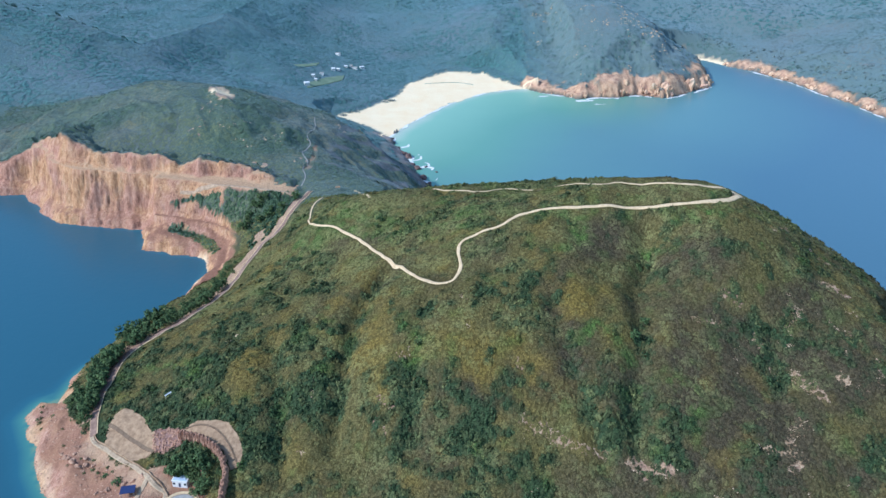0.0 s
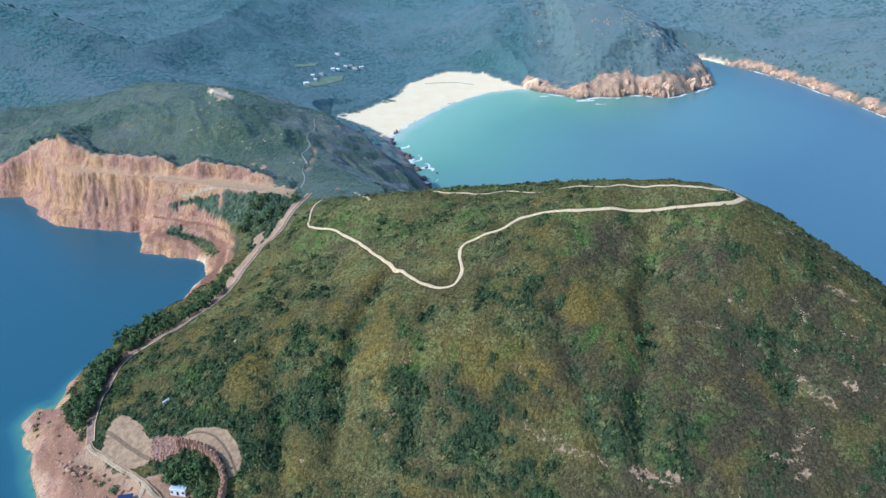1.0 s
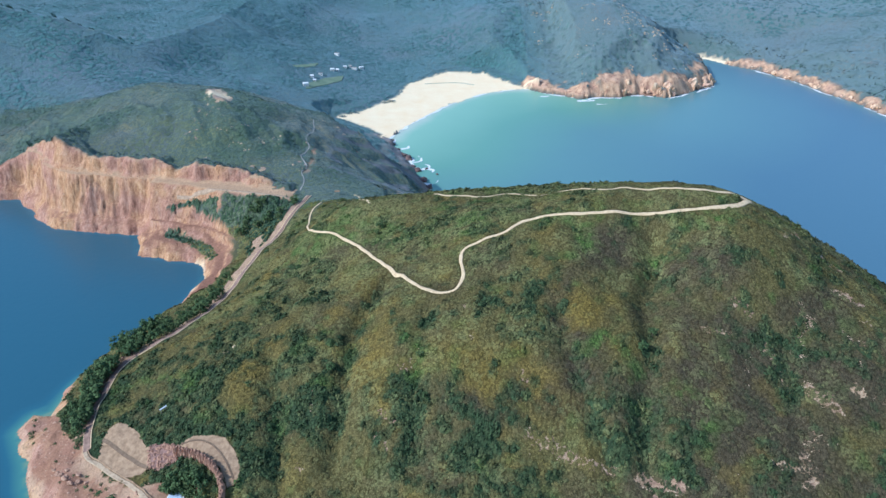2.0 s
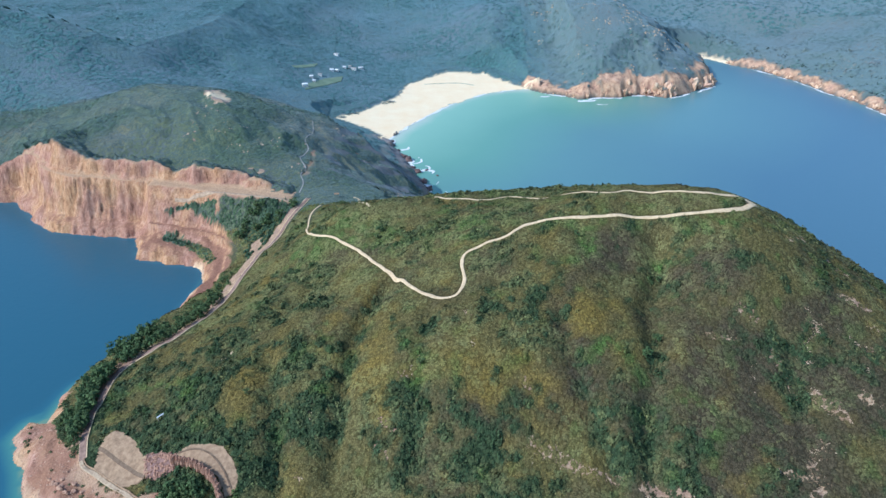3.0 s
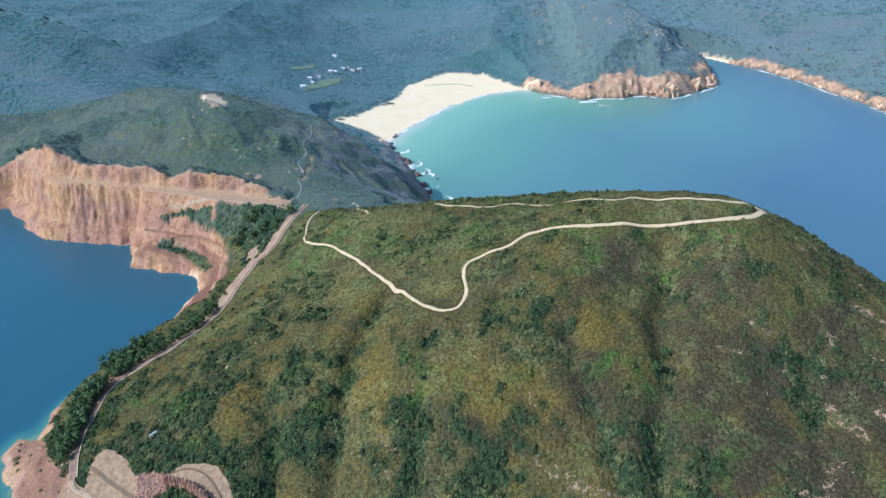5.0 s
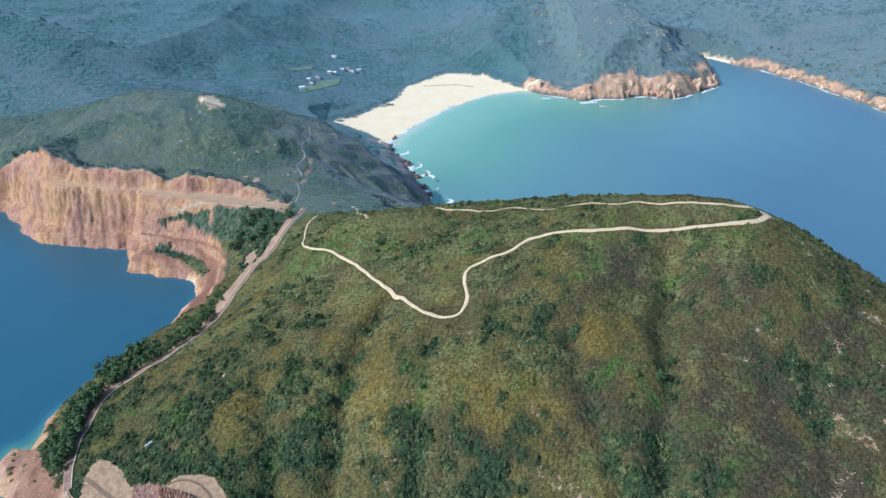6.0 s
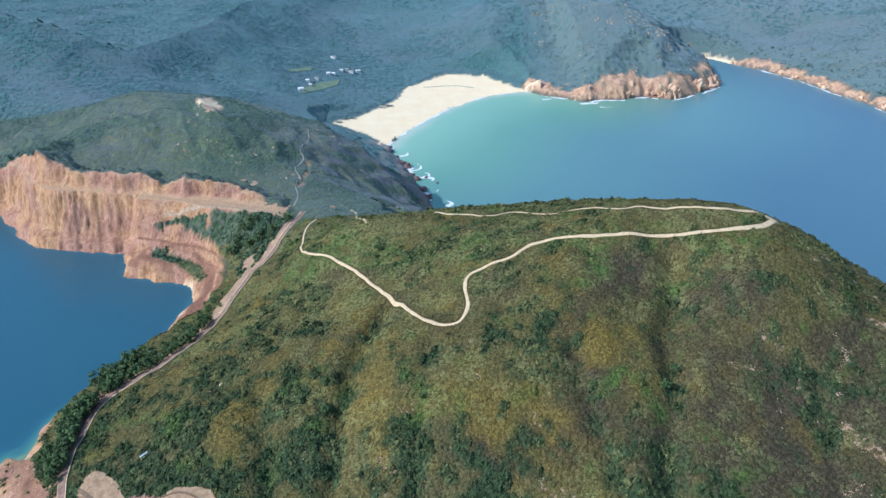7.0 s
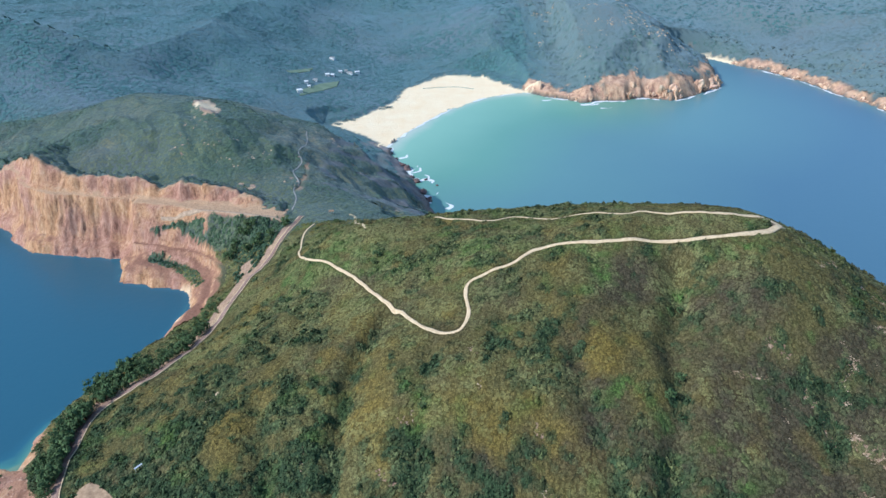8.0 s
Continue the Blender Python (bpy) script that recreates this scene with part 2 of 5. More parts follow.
NEAR_EDGE = [(-169, 478), (-171, 459), (-176, 431), (-186, 415), (-195, 390), (-204, 362), (-204, 340), (-204, 328), (-213, 330), (-215, 318), (-200, 296), (-192, 280), (-178, 262), (-150, 225), (-140, 150), (-140, -1500)]
LAKE = [(-4600, 1300)] + QUARRY_EDGE[:-1] + NEAR_EDGE + [(-4600, -1500)]


# gullies of the near hill, with their depth and half width
GULLIES = [
    ([(107, 366), (105, 358), (104, 347), (95, 326), (94, 303), (89, 287), (85, 270), (84, 250)], 4.6, 6.0),
    ([(53, 318), (55, 307), (58, 289), (61, 275), (66, 262), (70, 248)], 2.8, 5.0),
    ([(-8, 330), (-10, 312), (-12, 292), (-13, 274), (-11, 258)], 2.0, 5.0),
    ([(-28, 364), (-38, 341), (-44, 326), (-45, 307), (-46, 295), (-46, 280), (-47, 262)], 4.0, 4.5),
    ([(154, 303), (151, 278), (148, 258)], 1.6, 4.0),
    ([(-84, 316), (-79, 300), (-73, 282), (-71, 266), (-68, 250)], 3.0, 5.5),
    ([(25, 343), (18, 325)], 1.2, 4.0),
    ([(68, 375), (70, 357)], 1.2, 5.0),
    ([(-30, 430), (-36, 418), (-38, 405)], 1.4, 5.0),
    ([(-57, 392), (-72, 384), (-83, 352), (-99, 345), (-104, 330)], 2.4, 5.0),
]


# the spit of bare rock by the water, and the yard below the slabs
SPIT = [(-216, 333), (-204, 331), (-196, 322), (-186, 308), (-176, 296), (-166, 285), (-150, 272), (-134, 262), (-120, 262), (-104, 256), (-98, 240), (-110, 215), (-160, 215), (-215, 270)]
# trails and roads
LOOP = [(-88, 516), (-93, 500), (-90, 470), (-85, 446), (-75, 432), (-63, 421), (-50, 405), (-36, 381), (-24, 363), (-14, 347), (-4, 339), (5, 338), (9, 348), (8, 361), (10, 369), (20, 374), (32, 377), (42, 384), (54, 385), (72, 382), (96, 381), (119, 377), (139, 377), (152, 380), (163, 390)]
RIDGE = [(163, 390), (157, 394), (147, 394), (133, 394), (123, 397), (114, 399), (106, 401), (98, 405), (87, 403), (77, 411), (65, 420), (50, 431), (36, 438), (26, 433), (12, 439), (-7, 453)]
ROAD_LINE = [(-100, 535), (-103, 523), (-111, 499), (-118, 470), (-124, 436), (-131, 406), (-136, 388), (-145, 372), (-157, 359), (-168, 351), (-172, 341), (-172, 327), (-172, 315), (-169, 299), (-165, 287)]
YARD_LINE = [(-166, 287), (-162, 281.6), (-154, 276.6), (-145, 270), (-134.5, 262.5), (-127.5, 256), (-123.5, 252), (-118, 249), (-117, 243)]


def smooth(a, b, v):
    t = np.clip((v - a) / (b - a), 0, 1)
    return t * t * (3 - 2 * t)


def contour_map(rows, x0, y0, step, X, Y):
    """Heights between the rows and columns of a map, rounded off by cubics."""
    g = np.array(rows, float)
    ny, nx = g.shape
    u, v = np.clip((X - x0) / step, 0, nx - 1.0001), np.clip((Y - y0) / step, 0, ny - 1.0001)
    i, j = u.astype(int), v.astype(int)
    out = np.zeros_like(u)

    def weights(t):
        return (-0.5 * t + t * t - 0.5 * t**3, 1 - 2.5 * t * t + 1.5 * t**3, 0.5 * t + 2 * t * t - 1.5 * t**3, -0.5 * t * t + 0.5 * t**3)

    wu, wv = weights(u - i), weights(v - j)
    for a in range(4):
        for b in range(4):
            out += wu[a] * wv[b] * g[np.clip(j + b - 1, 0, ny - 1), np.clip(i + a - 1, 0, nx - 1)]
    return out


def away(X, Y, line):
    """The distance to a line of points."""
    best = np.full(X.shape, 1e9)
    for (ax, ay), (bx, by) in zip(line[:-1], line[1:]):
        dx, dy = bx - ax, by - ay
        t = np.clip(((X - ax) * dx + (Y - ay) * dy) / max(dx * dx + dy * dy, 1e-9), 0, 1)
        np.minimum(best, (X - ax - t * dx) ** 2 + (Y - ay - t * dy) ** 2, out=best)
    return np.sqrt(best)


def inside(X, Y, ring):
    hit = np.zeros(X.shape, bool)
    for (ax, ay), (bx, by) in zip(ring, ring[1:] + ring[:1]):
        if ay != by:
            hit ^= ((ay > Y) != (by > Y)) & (X < (bx - ax) * (Y - ay) / (by - ay) + ax)
    return hit


def lattice(ix, iy, seed):
    h = (ix.astype(np.int64) * 374761393 + iy.astype(np.int64) * 668265263 + seed * 974634777) & 0x7FFFFFFF
    h = ((h ^ (h >> 13)) * 1274126177) & 0x7FFFFFFF
    return ((h ^ (h >> 16)) & 0xFFFF) / 65535.0


def ripple(X, Y, size, seed):
    """Smooth noise from -1 to 1 with lumps of that size."""
    x, y = X / size, Y / size
    ix, iy = np.floor(x).astype(int), np.floor(y).astype(int)
    fx, fy = x - ix, y - iy
    fx, fy = fx * fx * (3 - 2 * fx), fy * fy * (3 - 2 * fy)
    top = lattice(ix, iy, seed) * (1 - fx) + lattice(ix + 1, iy, seed) * fx
    low = lattice(ix, iy + 1, seed) * (1 - fx) + lattice(ix + 1, iy + 1, seed) * fx
    return 2 * (top * (1 - fy) + low * fy) - 1


def lumps(X, Y, size, seed, octaves=4):
    return sum(ripple(X, Y, size / 2**k, seed + k) * 0.5**k for k in range(octaves))


def wobbled(X, Y, size, reach, seed):
    return X + reach * lumps(X, Y, size, seed, 3), Y + reach * lumps(X, Y, size, seed + 9, 3)


def land(X, Y):
    """Height, how far inland of the sea and of the reservoir (minus: in the water), and where rock is cut bare."""
    h = contour_map(NEAR_HILL, -250, 200, 50, X, Y)
    m = contour_map(QUARRY_HILL, -450, 450, 50, X, Y)
    f = contour_map(FAR_HILLS, -900, 800, 200, X, Y)
    f = f + 38 * np.exp(-(((X - 255) / 120) ** 2 + ((Y - 1335) / 150) ** 2)) + 34 * np.exp(-(((X - 130) / 110) ** 2 + ((Y - 1400) / 130) ** 2))  # the headland's rounded top
    h = h + (m - h) * smooth(455, 500, Y)
    h = h + (f - h) * smooth(770, 850, Y)
    west = smooth(-420, -560, X)
    h = h + (np.maximum(f, 70) - h) * west * smooth(560, 700, Y)
    # folds of the slopes: gullies that run downhill, and rough ground
    far = smooth(700, 1000, Y)
    h = h + lumps(X, Y, 34, 3) * 1.5 * (1 - far) + lumps(X, Y, 9, 11, 3) * 0.35 * (1 - far)
    h = h + far * (11 * lumps(X, Y, 190, 21, 4) - 6 * np.abs(lumps(X, Y, 170, 31, 3)) * (0.35 + 0.65 * smooth(0, -300, X))) * smooth(12, 60, h)
    h = h - 4.0 * np.abs(lumps(0.8 * X + 0.5 * Y, 0.35 * (Y - X), 24, 37, 3)) * smooth(585, 640, Y) * smooth(790, 740, Y) * (X > -480)
    for line, deep, wide in GULLIES:
        h = h - deep * np.exp(-((away(X, Y, line) / wide) ** 2))
    # the quarry's terraces above the reservoir: floor, lower face, bench, upper face
    wx, wy = wobbled(X, Y, 16, 2.2, 41)
    rib = 2.0 * np.abs(lumps(X, Y, 14, 55, 4)) + 1.2 * np.abs(lumps(X, Y, 4.0, 58, 2))
    dq = np.maximum(away(wx, wy, QUARRY_EDGE) - rib, 0)
    du = np.maximum(away(wx, wy, BENCH) - rib, 0)
    above = inside(wx, wy, BENCH + [(-105, 900), (-560, 900)])
    brow = np.interp(X, [-360, -330, -314, -297, -282, -249, -222, -208, -192, -169, -144, -126, -112], [0, 9, 22, 17, 10, 11, 11, 5, 12, 9, 6, 2, 0])
    brow = brow + (1.2 * lumps(X, Y, 12, 63, 3) + 1.3 * lumps(X, Y, 3.6, 68, 2)) * (brow > 1)
    h = np.where(above & (du < 60) & (brow > 0.5), np.maximum(h, 80 + brow * smooth(0, 6, du) - 0.30 * np.maximum(du - 9, 0)), h)
    db0 = away(wx, wy, BENCH)
    shelf = ~above & (X > -345) & (X < -100) & (Y > 500)
    h = np.where(shelf & (db0 < 40), np.maximum(h, 79.3 - 0.9 * np.maximum(db0 - 12, 0) - 6 * smooth(-118, -104, X) * smooth(0, 12, db0)), h)
    level = 1.0 * ripple(X, Y, 60, 61)
    lower = np.interp(dq, [0, 1.2, 2.2, 8.5, 10, 12, 13.2, 15.2, 16.2, 80], [38, 42.5, 44.0, 49.5, 57, 61.5, 68, 72, 78.5, 80]) + level * smooth(9, 16, dq) + 1.5 * lumps(X, Y, 3.1, 57, 2) * smooth(8, 10, dq) * smooth(17, 14, dq)
    # the lobe with the low bench: shore face, floor, ledge, bench, face, green slope
    lx, ly = wobbled(X, Y, 12, 1.2, 67)
    d2 = away(lx, ly, LOW_BENCH)
    uphill = inside(lx, ly, LOW_BENCH + [(-148, 440), (-90, 440), (-90, 900), (-226, 900)])
    step = 55 - 3.0 * smooth(500, 475, Y)
    hi = step + np.interp(np.maximum(d2 - 3.4 - 0.4 * rib, 0), [0, 2.5, 14, 40], [0, 9, 24.5, 25])
    lo = np.minimum(step - np.interp(np.maximum(d2 - 3.4 - 0.6 * rib, 0), [0, 2.4, 40], [0, 7, 9]), np.interp(dq, [0, 1.5, 8, 30], [38, 42.5, 46.5, 56]))
    lobe = smooth(-229, -221, X + 1.5 * lumps(X, Y, 10, 69, 2))
    lower = lower + (np.where(uphill, hi, lo) - lower) * lobe
    upper = 80.3 + level + np.interp(du, [0, 2.5, 6, 10, 60], [0, 7, 13, 22, 150])
    terrace = np.where(above, np.maximum(lower, upper), lower)
    part_of = (X > -600) & (Y > 440) & (Y < 740) & (X < np.interp(Y, [436, 470, 499, 523, 540], [-128, -122, -115, -107, -100]))
    cut = np.maximum(np.clip((h - terrace) / 2.0, 0, 1), np.maximum(smooth(20, 17, dq), np.maximum(smooth(9, 6, du) * above * (brow > 2), shelf * smooth(14, 12, db0 + 1.5 * lumps(X, Y, 9, 64, 3)) * (X < -112)))) * part_of
    h = np.where(part_of, np.minimum(h, terrace), h)
    # the level yard below the concreted slopes
    h = h + 1.3 * lumps(X, Y, 8, 65, 4) * inside(X, Y, SPIT)
    yard = smooth(17, 9, np.hypot(X + 112, (Y - 245) * 1.1))
    h = h + (54.5 - h) * yard
    # shores
    sx, sy = wobbled(X, Y, 22, 3.0, 71)
    ds = away(sx, sy, COVE + HEADLAND + INLET[1:] + FAR_SHORE[1:])
    db = away(X, Y, BEACH)
    wet = inside(sx, sy, SEA)
    sand = np.minimum(db, away(X, Y, INLET)) < np.minimum(ds, 400) + 1e-6
    ds_all = np.minimum(ds, db) * np.where(wet, -1, 1)
    rough = np.abs(lumps(X, Y, 13, 83, 4))
    crag = 1.2 + np.interp(np.maximum(ds - 5 * rough, 0) * (0.85 + 0.3 * ripple(X, Y, 45, 91)), [0, 4, 14, 20, 60, 300], [0, 7, 20, 25, 62, 600])
    cleft = 14 * smooth(0.16, 0.02, np.abs(ripple(X + Y, Y, 40, 87))) * (X > 450)
    gentle = 1.2 + np.interp(np.maximum(ds - 11 * np.abs(lumps(X, Y, 24, 85, 4)) + 2 - cleft, 0), [0, 4, 12, 18, 60, 300], [0, 8, 19, 22, 46, 225]) * np.where(X > 470, 0.52, 0.40 + 0.60 * smooth(175, 235, X))
    crag = crag * (1 - 0.42 * smooth(690, 770, Y))
    crag = np.where(Y > 1000, gentle, crag)
    crags = np.clip((h - crag) / 1.5, 0, 1) * ~wet * smooth(25, 55, away(X, Y, INLET[:3])) * np.where(X > 450, smooth(20, 13, ds), 1.0)
    h = np.minimum(h, np.where(wet, 60, crag))
    di = away(X, Y, [(425, 1352), (441, 1372), (455, 1368), (474, 1340)])
    h = np.where(~wet & (di < 60), np.minimum(h, 0.8 + 0.05 * di + 0.6 * np.maximum(di - 20, 0)), h)
    on_sand = inside(*wobbled(X, Y, 24, 4.0, 95), BEACH + DUNES[::-1][1:-1])
    on_sand |= (db < 14) & ~wet & (ds > 9)
    back = np.where(on_sand, 0, away(X, Y, DUNES))
    dune = 0.3 + 0.05 * db + np.maximum(back - 6, 0) * 0.12 + 2.6 * smooth(0, 8, back)
    dune = dune + 0.55 * np.maximum(back - 22, 0) + 0.5 * np.maximum(-150 - X, 0) + 0.9 * np.maximum(X - 120, 0)
    h = np.where((Y > 880) & (Y < 1400) & (back < 400) & ~wet & (X < 400), np.where(on_sand, dune, np.where(back < 90, np.minimum(np.maximum(h, 6), dune), np.minimum(h, dune))), h)
    h = np.where(wet, np.minimum(h, -0.4 - np.minimum(0.03 * db, 0.35 * ds)).clip(-25, 60), h)
    drown = inside(wx, wy, LAKE)
    dn = away(wx, wy, NEAR_EDGE)
    bank = 38.4 + 0.85 * dn + 1.2 * rough * smooth(0, 4, dn)
    h = np.where(~drown & (dn < 40) & (Y < 505), np.minimum(h, bank), h)
    dl = np.minimum(dn, away(wx, wy, QUARRY_EDGE))
    h = np.where(drown, np.minimum(h, 37.6 - 0.3 * dl).clip(15, 60), h)
    h = np.where(~drown & (dl < 60) & (X < -100), np.maximum(h, 38.3), h)
    return {"h": h, "sea": ds_all, "lake": np.where(drown, -dl, dl), "beach": db, "cut": cut, "crag": crags, "on_sand": on_sand, "sand_edge": np.where(on_sand, 1, -1) * away(X, Y, DUNES)}

# ---------------------------------------------------------------- ground and water
def sheet(name, X, Y, Z, layers, material):
    """One mesh from a grid of rows; layers are values at its points."""
    ny, nx = X.shape
    me = bpy.data.meshes.new(name)
    co = np.stack([X, Y, Z], -1).reshape(-1, 3)
    k = np.arange(nx * ny).reshape(ny, nx)
    quads = np.stack([k[:-1, :-1], k[:-1, 1:], k[1:, 1:], k[1:, :-1]], -1).reshape(-1, 4)
    bulk(me, co, quads)
    for key, v in layers.items():
        me.attributes.new(key, "FLOAT", "POINT").data.foreach_set("value", v.ravel().astype(np.float32))
    me.materials.append(material)
    me.shade_smooth()
    return new(name, me)


def bulk(me, co, faces):
    """Fills a mesh with points and with faces that all have as many corners."""
    n, c = faces.shape
    me.vertices.add(len(co))
    me.vertices.foreach_set("co", co.astype(np.float32).ravel())
    me.loops.add(n * c)
    me.loops.foreach_set("vertex_index", faces.astype(np.int32).ravel())
    me.polygons.add(n)
    me.polygons.foreach_set("loop_start", np.arange(0, n * c, c, dtype=np.int32))
    me.polygons.foreach_set("loop_total", np.full(n, c, np.int32))
    me.update(calc_edges=True)


def steps_along(*spans):
    """Places from span to span: (start, end, step)."""
    return np.unique(np.concatenate([np.arange(a, b, s) for a, b, s in spans] + [[spans[-1][1]]]))


def height(x, y):
    return float(land(np.array([x], float), np.array([y], float))["h"][0])


def heights(xy):
    a = np.array(xy, float)
    return land(a[:, 0], a[:, 1])["h"]


def worn(X, Y):
    """Where the scrub is worn off: hilltop, scars and stony ground."""
    b = np.zeros(X.shape)
    for x, y, rx, ry, turn in SCARS:
        c, s = math.cos(radians(turn)), math.sin(radians(turn))
        u, v = ((X - x) * c + (Y - y) * s) / rx, ((Y - y) * c - (X - x) * s) / ry
        b = np.maximum(b, smooth(1.25, 0.75, np.sqrt(u * u + v * v) + 0.45 * lumps(X, Y, max(2.5, ry), 101, 3)))
    b = b * smooth(-0.35, 0.1, lumps(X, Y, 3.2, 103, 3) + 0.9 * (b > 0.9) * (Y > 600))
    b = np.maximum(b, washed(X, Y) * veins(X, Y))
    b = np.maximum(b, 0.8 * smooth(0.14, 0.05, np.abs(lumps(X, Y, 9, 151, 3))) * smooth(0.15, 0.4, lumps(X, Y, 34, 155, 3)) * smooth(565, 590, Y) * (Y < 720) * smooth(-235, -205, X))
    return b


def veins(X, Y):
    """Thin forked runnels."""
    return smooth(0.20, 0.07, np.abs(lumps(X, Y, 5.5, 141, 3)))


def washed(X, Y):
    """Ground where rain has washed the scrub away, and stony ground on the dry shoulder."""
    m = np.zeros(X.shape)
    for line, r in WASHED:
        m = np.maximum(m, smooth(1.5, 0.6, away(X, Y, line) / r + 0.35 * lumps(X, Y, 3.0, 143, 3)))
    stony = lumps(X, Y, 38, 131, 3) + smooth(100, 190, X) * 0.62 - 0.22 - smooth(335, 385, Y) * 0.5
    stony = 0.7 * smooth(0.5, 0.95, stony) * smooth(0.0, 0.45, lumps(X, Y, 9, 145, 3)) * (Y < 480) * (X > -100)
    return np.maximum(m, stony)


def cut_verge(X, Y):
    """Bare earth and rock along the upper road."""
    d = away(X, Y, [(-106, 523), (-115, 499), (-123, 470), (-130, 440), (-136, 410)])
    e = away(X, Y, [(-136, 410), (-142, 388), (-150, 373), (-160, 361), (-171, 354), (-176, 342), (-176, 327), (-176, 312), (-173, 299)])
    pale = away(X, Y, [(-130, 496), (-129, 472), (-127, 450)])
    return np.maximum.reduce([smooth(6.0, 3.0, d + 2.0 * lumps(X, Y, 7, 195, 3)), smooth(4.0, 2.2, e + 2 * lumps(X, Y, 6, 197, 3)), smooth(9, 5, pale + 8 * np.abs(lumps(X, Y, 7, 199, 3)))])


def bare_flank(X, Y):
    """Tilted strips of bare rock on the seaward flank of the quarried hill."""
    u, v = 0.8 * X + 0.6 * Y, -0.6 * X + 0.8 * Y
    return smooth(-0.12, 0.12, lumps(u * 0.4, v, 13, 185, 4)) * smooth(575, 625, Y) * smooth(790, 750, Y) * smooth(-112, -92, X) * smooth(40, 5, X)


def bench_green(x, y):
    """Overgrown parts of the quarry: the slope above the low bench, and a strip along its ledge."""
    c = inside(*wobbled(x, y, 10, 2.0, 171), [(-212, 545), (-200, 544), (-182, 542), (-150, 537), (-118, 530), (-106, 530), (-106, 500), (-134, 470), (-139, 498), (-146, 514), (-160, 523), (-180, 537), (-196, 542)])
    a = 1.0 * c * (np.hypot((x + 166) / 4, (y - 536) / 4) > 1)
    a = np.maximum(a, smooth(4.0, 2.0, away(x, y, [(-206, 529), (-190, 522), (-176, 514), (-166, 502)]) + 1.5 * lumps(x, y, 7, 173, 3)))
    return a


# growth of the near hill, each a line of eastings and northings with a half width: dark thickets, with shade put in
# where they follow gullies
THICKETS = [([(105, 360), (104, 347), (95, 326), (94, 303), (89, 287), (85, 274)], 5.4), ([(55, 307), (58, 289), (61, 275)], 3.3), ([(61, 264), (69, 260)], 6.3), ([(-41, 342), (-44, 326), (-45, 307), (-46, 295), (-46, 280)], 3.2), ([(-29, 364), (-38, 341)], 2.8), ([(-28, 294), (-18, 292)], 4.3), ([(-79, 300), (-73, 282), (-71, 269)], 5.2), ([(-61, 280), (-47, 269)], 6.5), ([(-13, 274), (-11, 262)], 2.4), ([(-75, 325), (-65, 313)], 6.5), ([(-39, 426), (-37, 402)], 4.8), ([(-14, 372), (-14, 369)], 2.9), ([(2, 413), (-3, 399)], 4.1), ([(-72, 394), (-57, 390)], 4.1), ([(-83, 352), (-99, 345)], 4.7), ([(19, 328), (20, 322)], 3.2)]
THICKETS += [([(128, 341), (133, 332)], 4.5), ([(140, 326), (140, 323)], 3.4), ([(13, 256), (21, 253)], 4.3), ([(90, 252), (101, 253)], 5.9), ([(104, 262), (105, 261)], 3.7), ([(39, 332), (40, 329)], 3.2), ([(-127, 301), (-133, 296)], 7.9), ([(-114, 316), (-108, 308)], 6.7), ([(0, 268), (1, 266)], 2.9), ([(94, 350), (98, 346)], 5.1), ([(170, 320), (171, 313)], 3.7), ([(148, 314), (149, 310)], 3.3), ([(-113, 283), (-111, 278)], 6.9), ([(22, 297), (23, 295)], 2.7), ([(31, 285), (30, 281)], 2.4)]
# fresh green growth
FRESH = [([(-11, 313), (-13, 292)], 3.3), ([(103, 356), (104, 352)], 4.0), ([(100, 284), (109, 271)], 5.6), ([(72, 302), (78, 291)], 8.6), ([(67, 377), (70, 357)], 6.3), ([(130, 371), (138, 368)], 5.4), ([(3, 386), (18, 392)], 9.0), ([(-64, 332), (-60, 328)], 6.1), ([(160, 347), (160, 345)], 2.9), ([(14, 254), (15, 253)], 3.3), ([(-31, 394), (-39, 396)], 5.0), ([(-65, 446), (-48, 417)], 7.4), ([(-86, 422), (-77, 409)], 6.7), ([(-121, 311), (-151, 331)], 6.5)]
# golden grass, then brown heath
GOLD = [([(-56, 370), (-39, 350)], 8.2), ([(-36, 317), (-34, 290)], 6.7), ([(-59, 340), (-57, 334)], 6.7), ([(35, 298), (43, 284)], 6.0), ([(-101, 427), (-112, 398), (-120, 380)], 5.3), ([(-94, 312), (-92, 307)], 5.5), ([(0, 356), (0, 350)], 5.0), ([(15, 299), (19, 285)], 9.9), ([(62, 319), (63, 316)], 6.8), ([(-81, 455), (-77, 440)], 6.3)]
DRY = [([(38, 279), (50, 276)], 8.8), ([(74, 349), (91, 366)], 11.4), ([(127, 356), (128, 351)], 11.6), ([(123, 297), (127, 285)], 14.5), ([(141, 266), (144, 262)], 14.3), ([(176, 345), (182, 331)], 12.0), ([(17, 276), (19, 272)], 9.7), ([(55, 326), (51, 316)], 7.9), ([(170, 288), (174, 280)], 13.8), ([(106, 267), (119, 270)], 8.8)]


def dabs(x, y, lines):
    out = np.zeros(x.shape)
    wx, wy = wobbled(x, y, 11, 3.5, 321)
    for line, r in lines:
        out = np.maximum(out, np.exp(-((away(wx, wy, line) / (r * 1.15)) ** 2)))
    return out


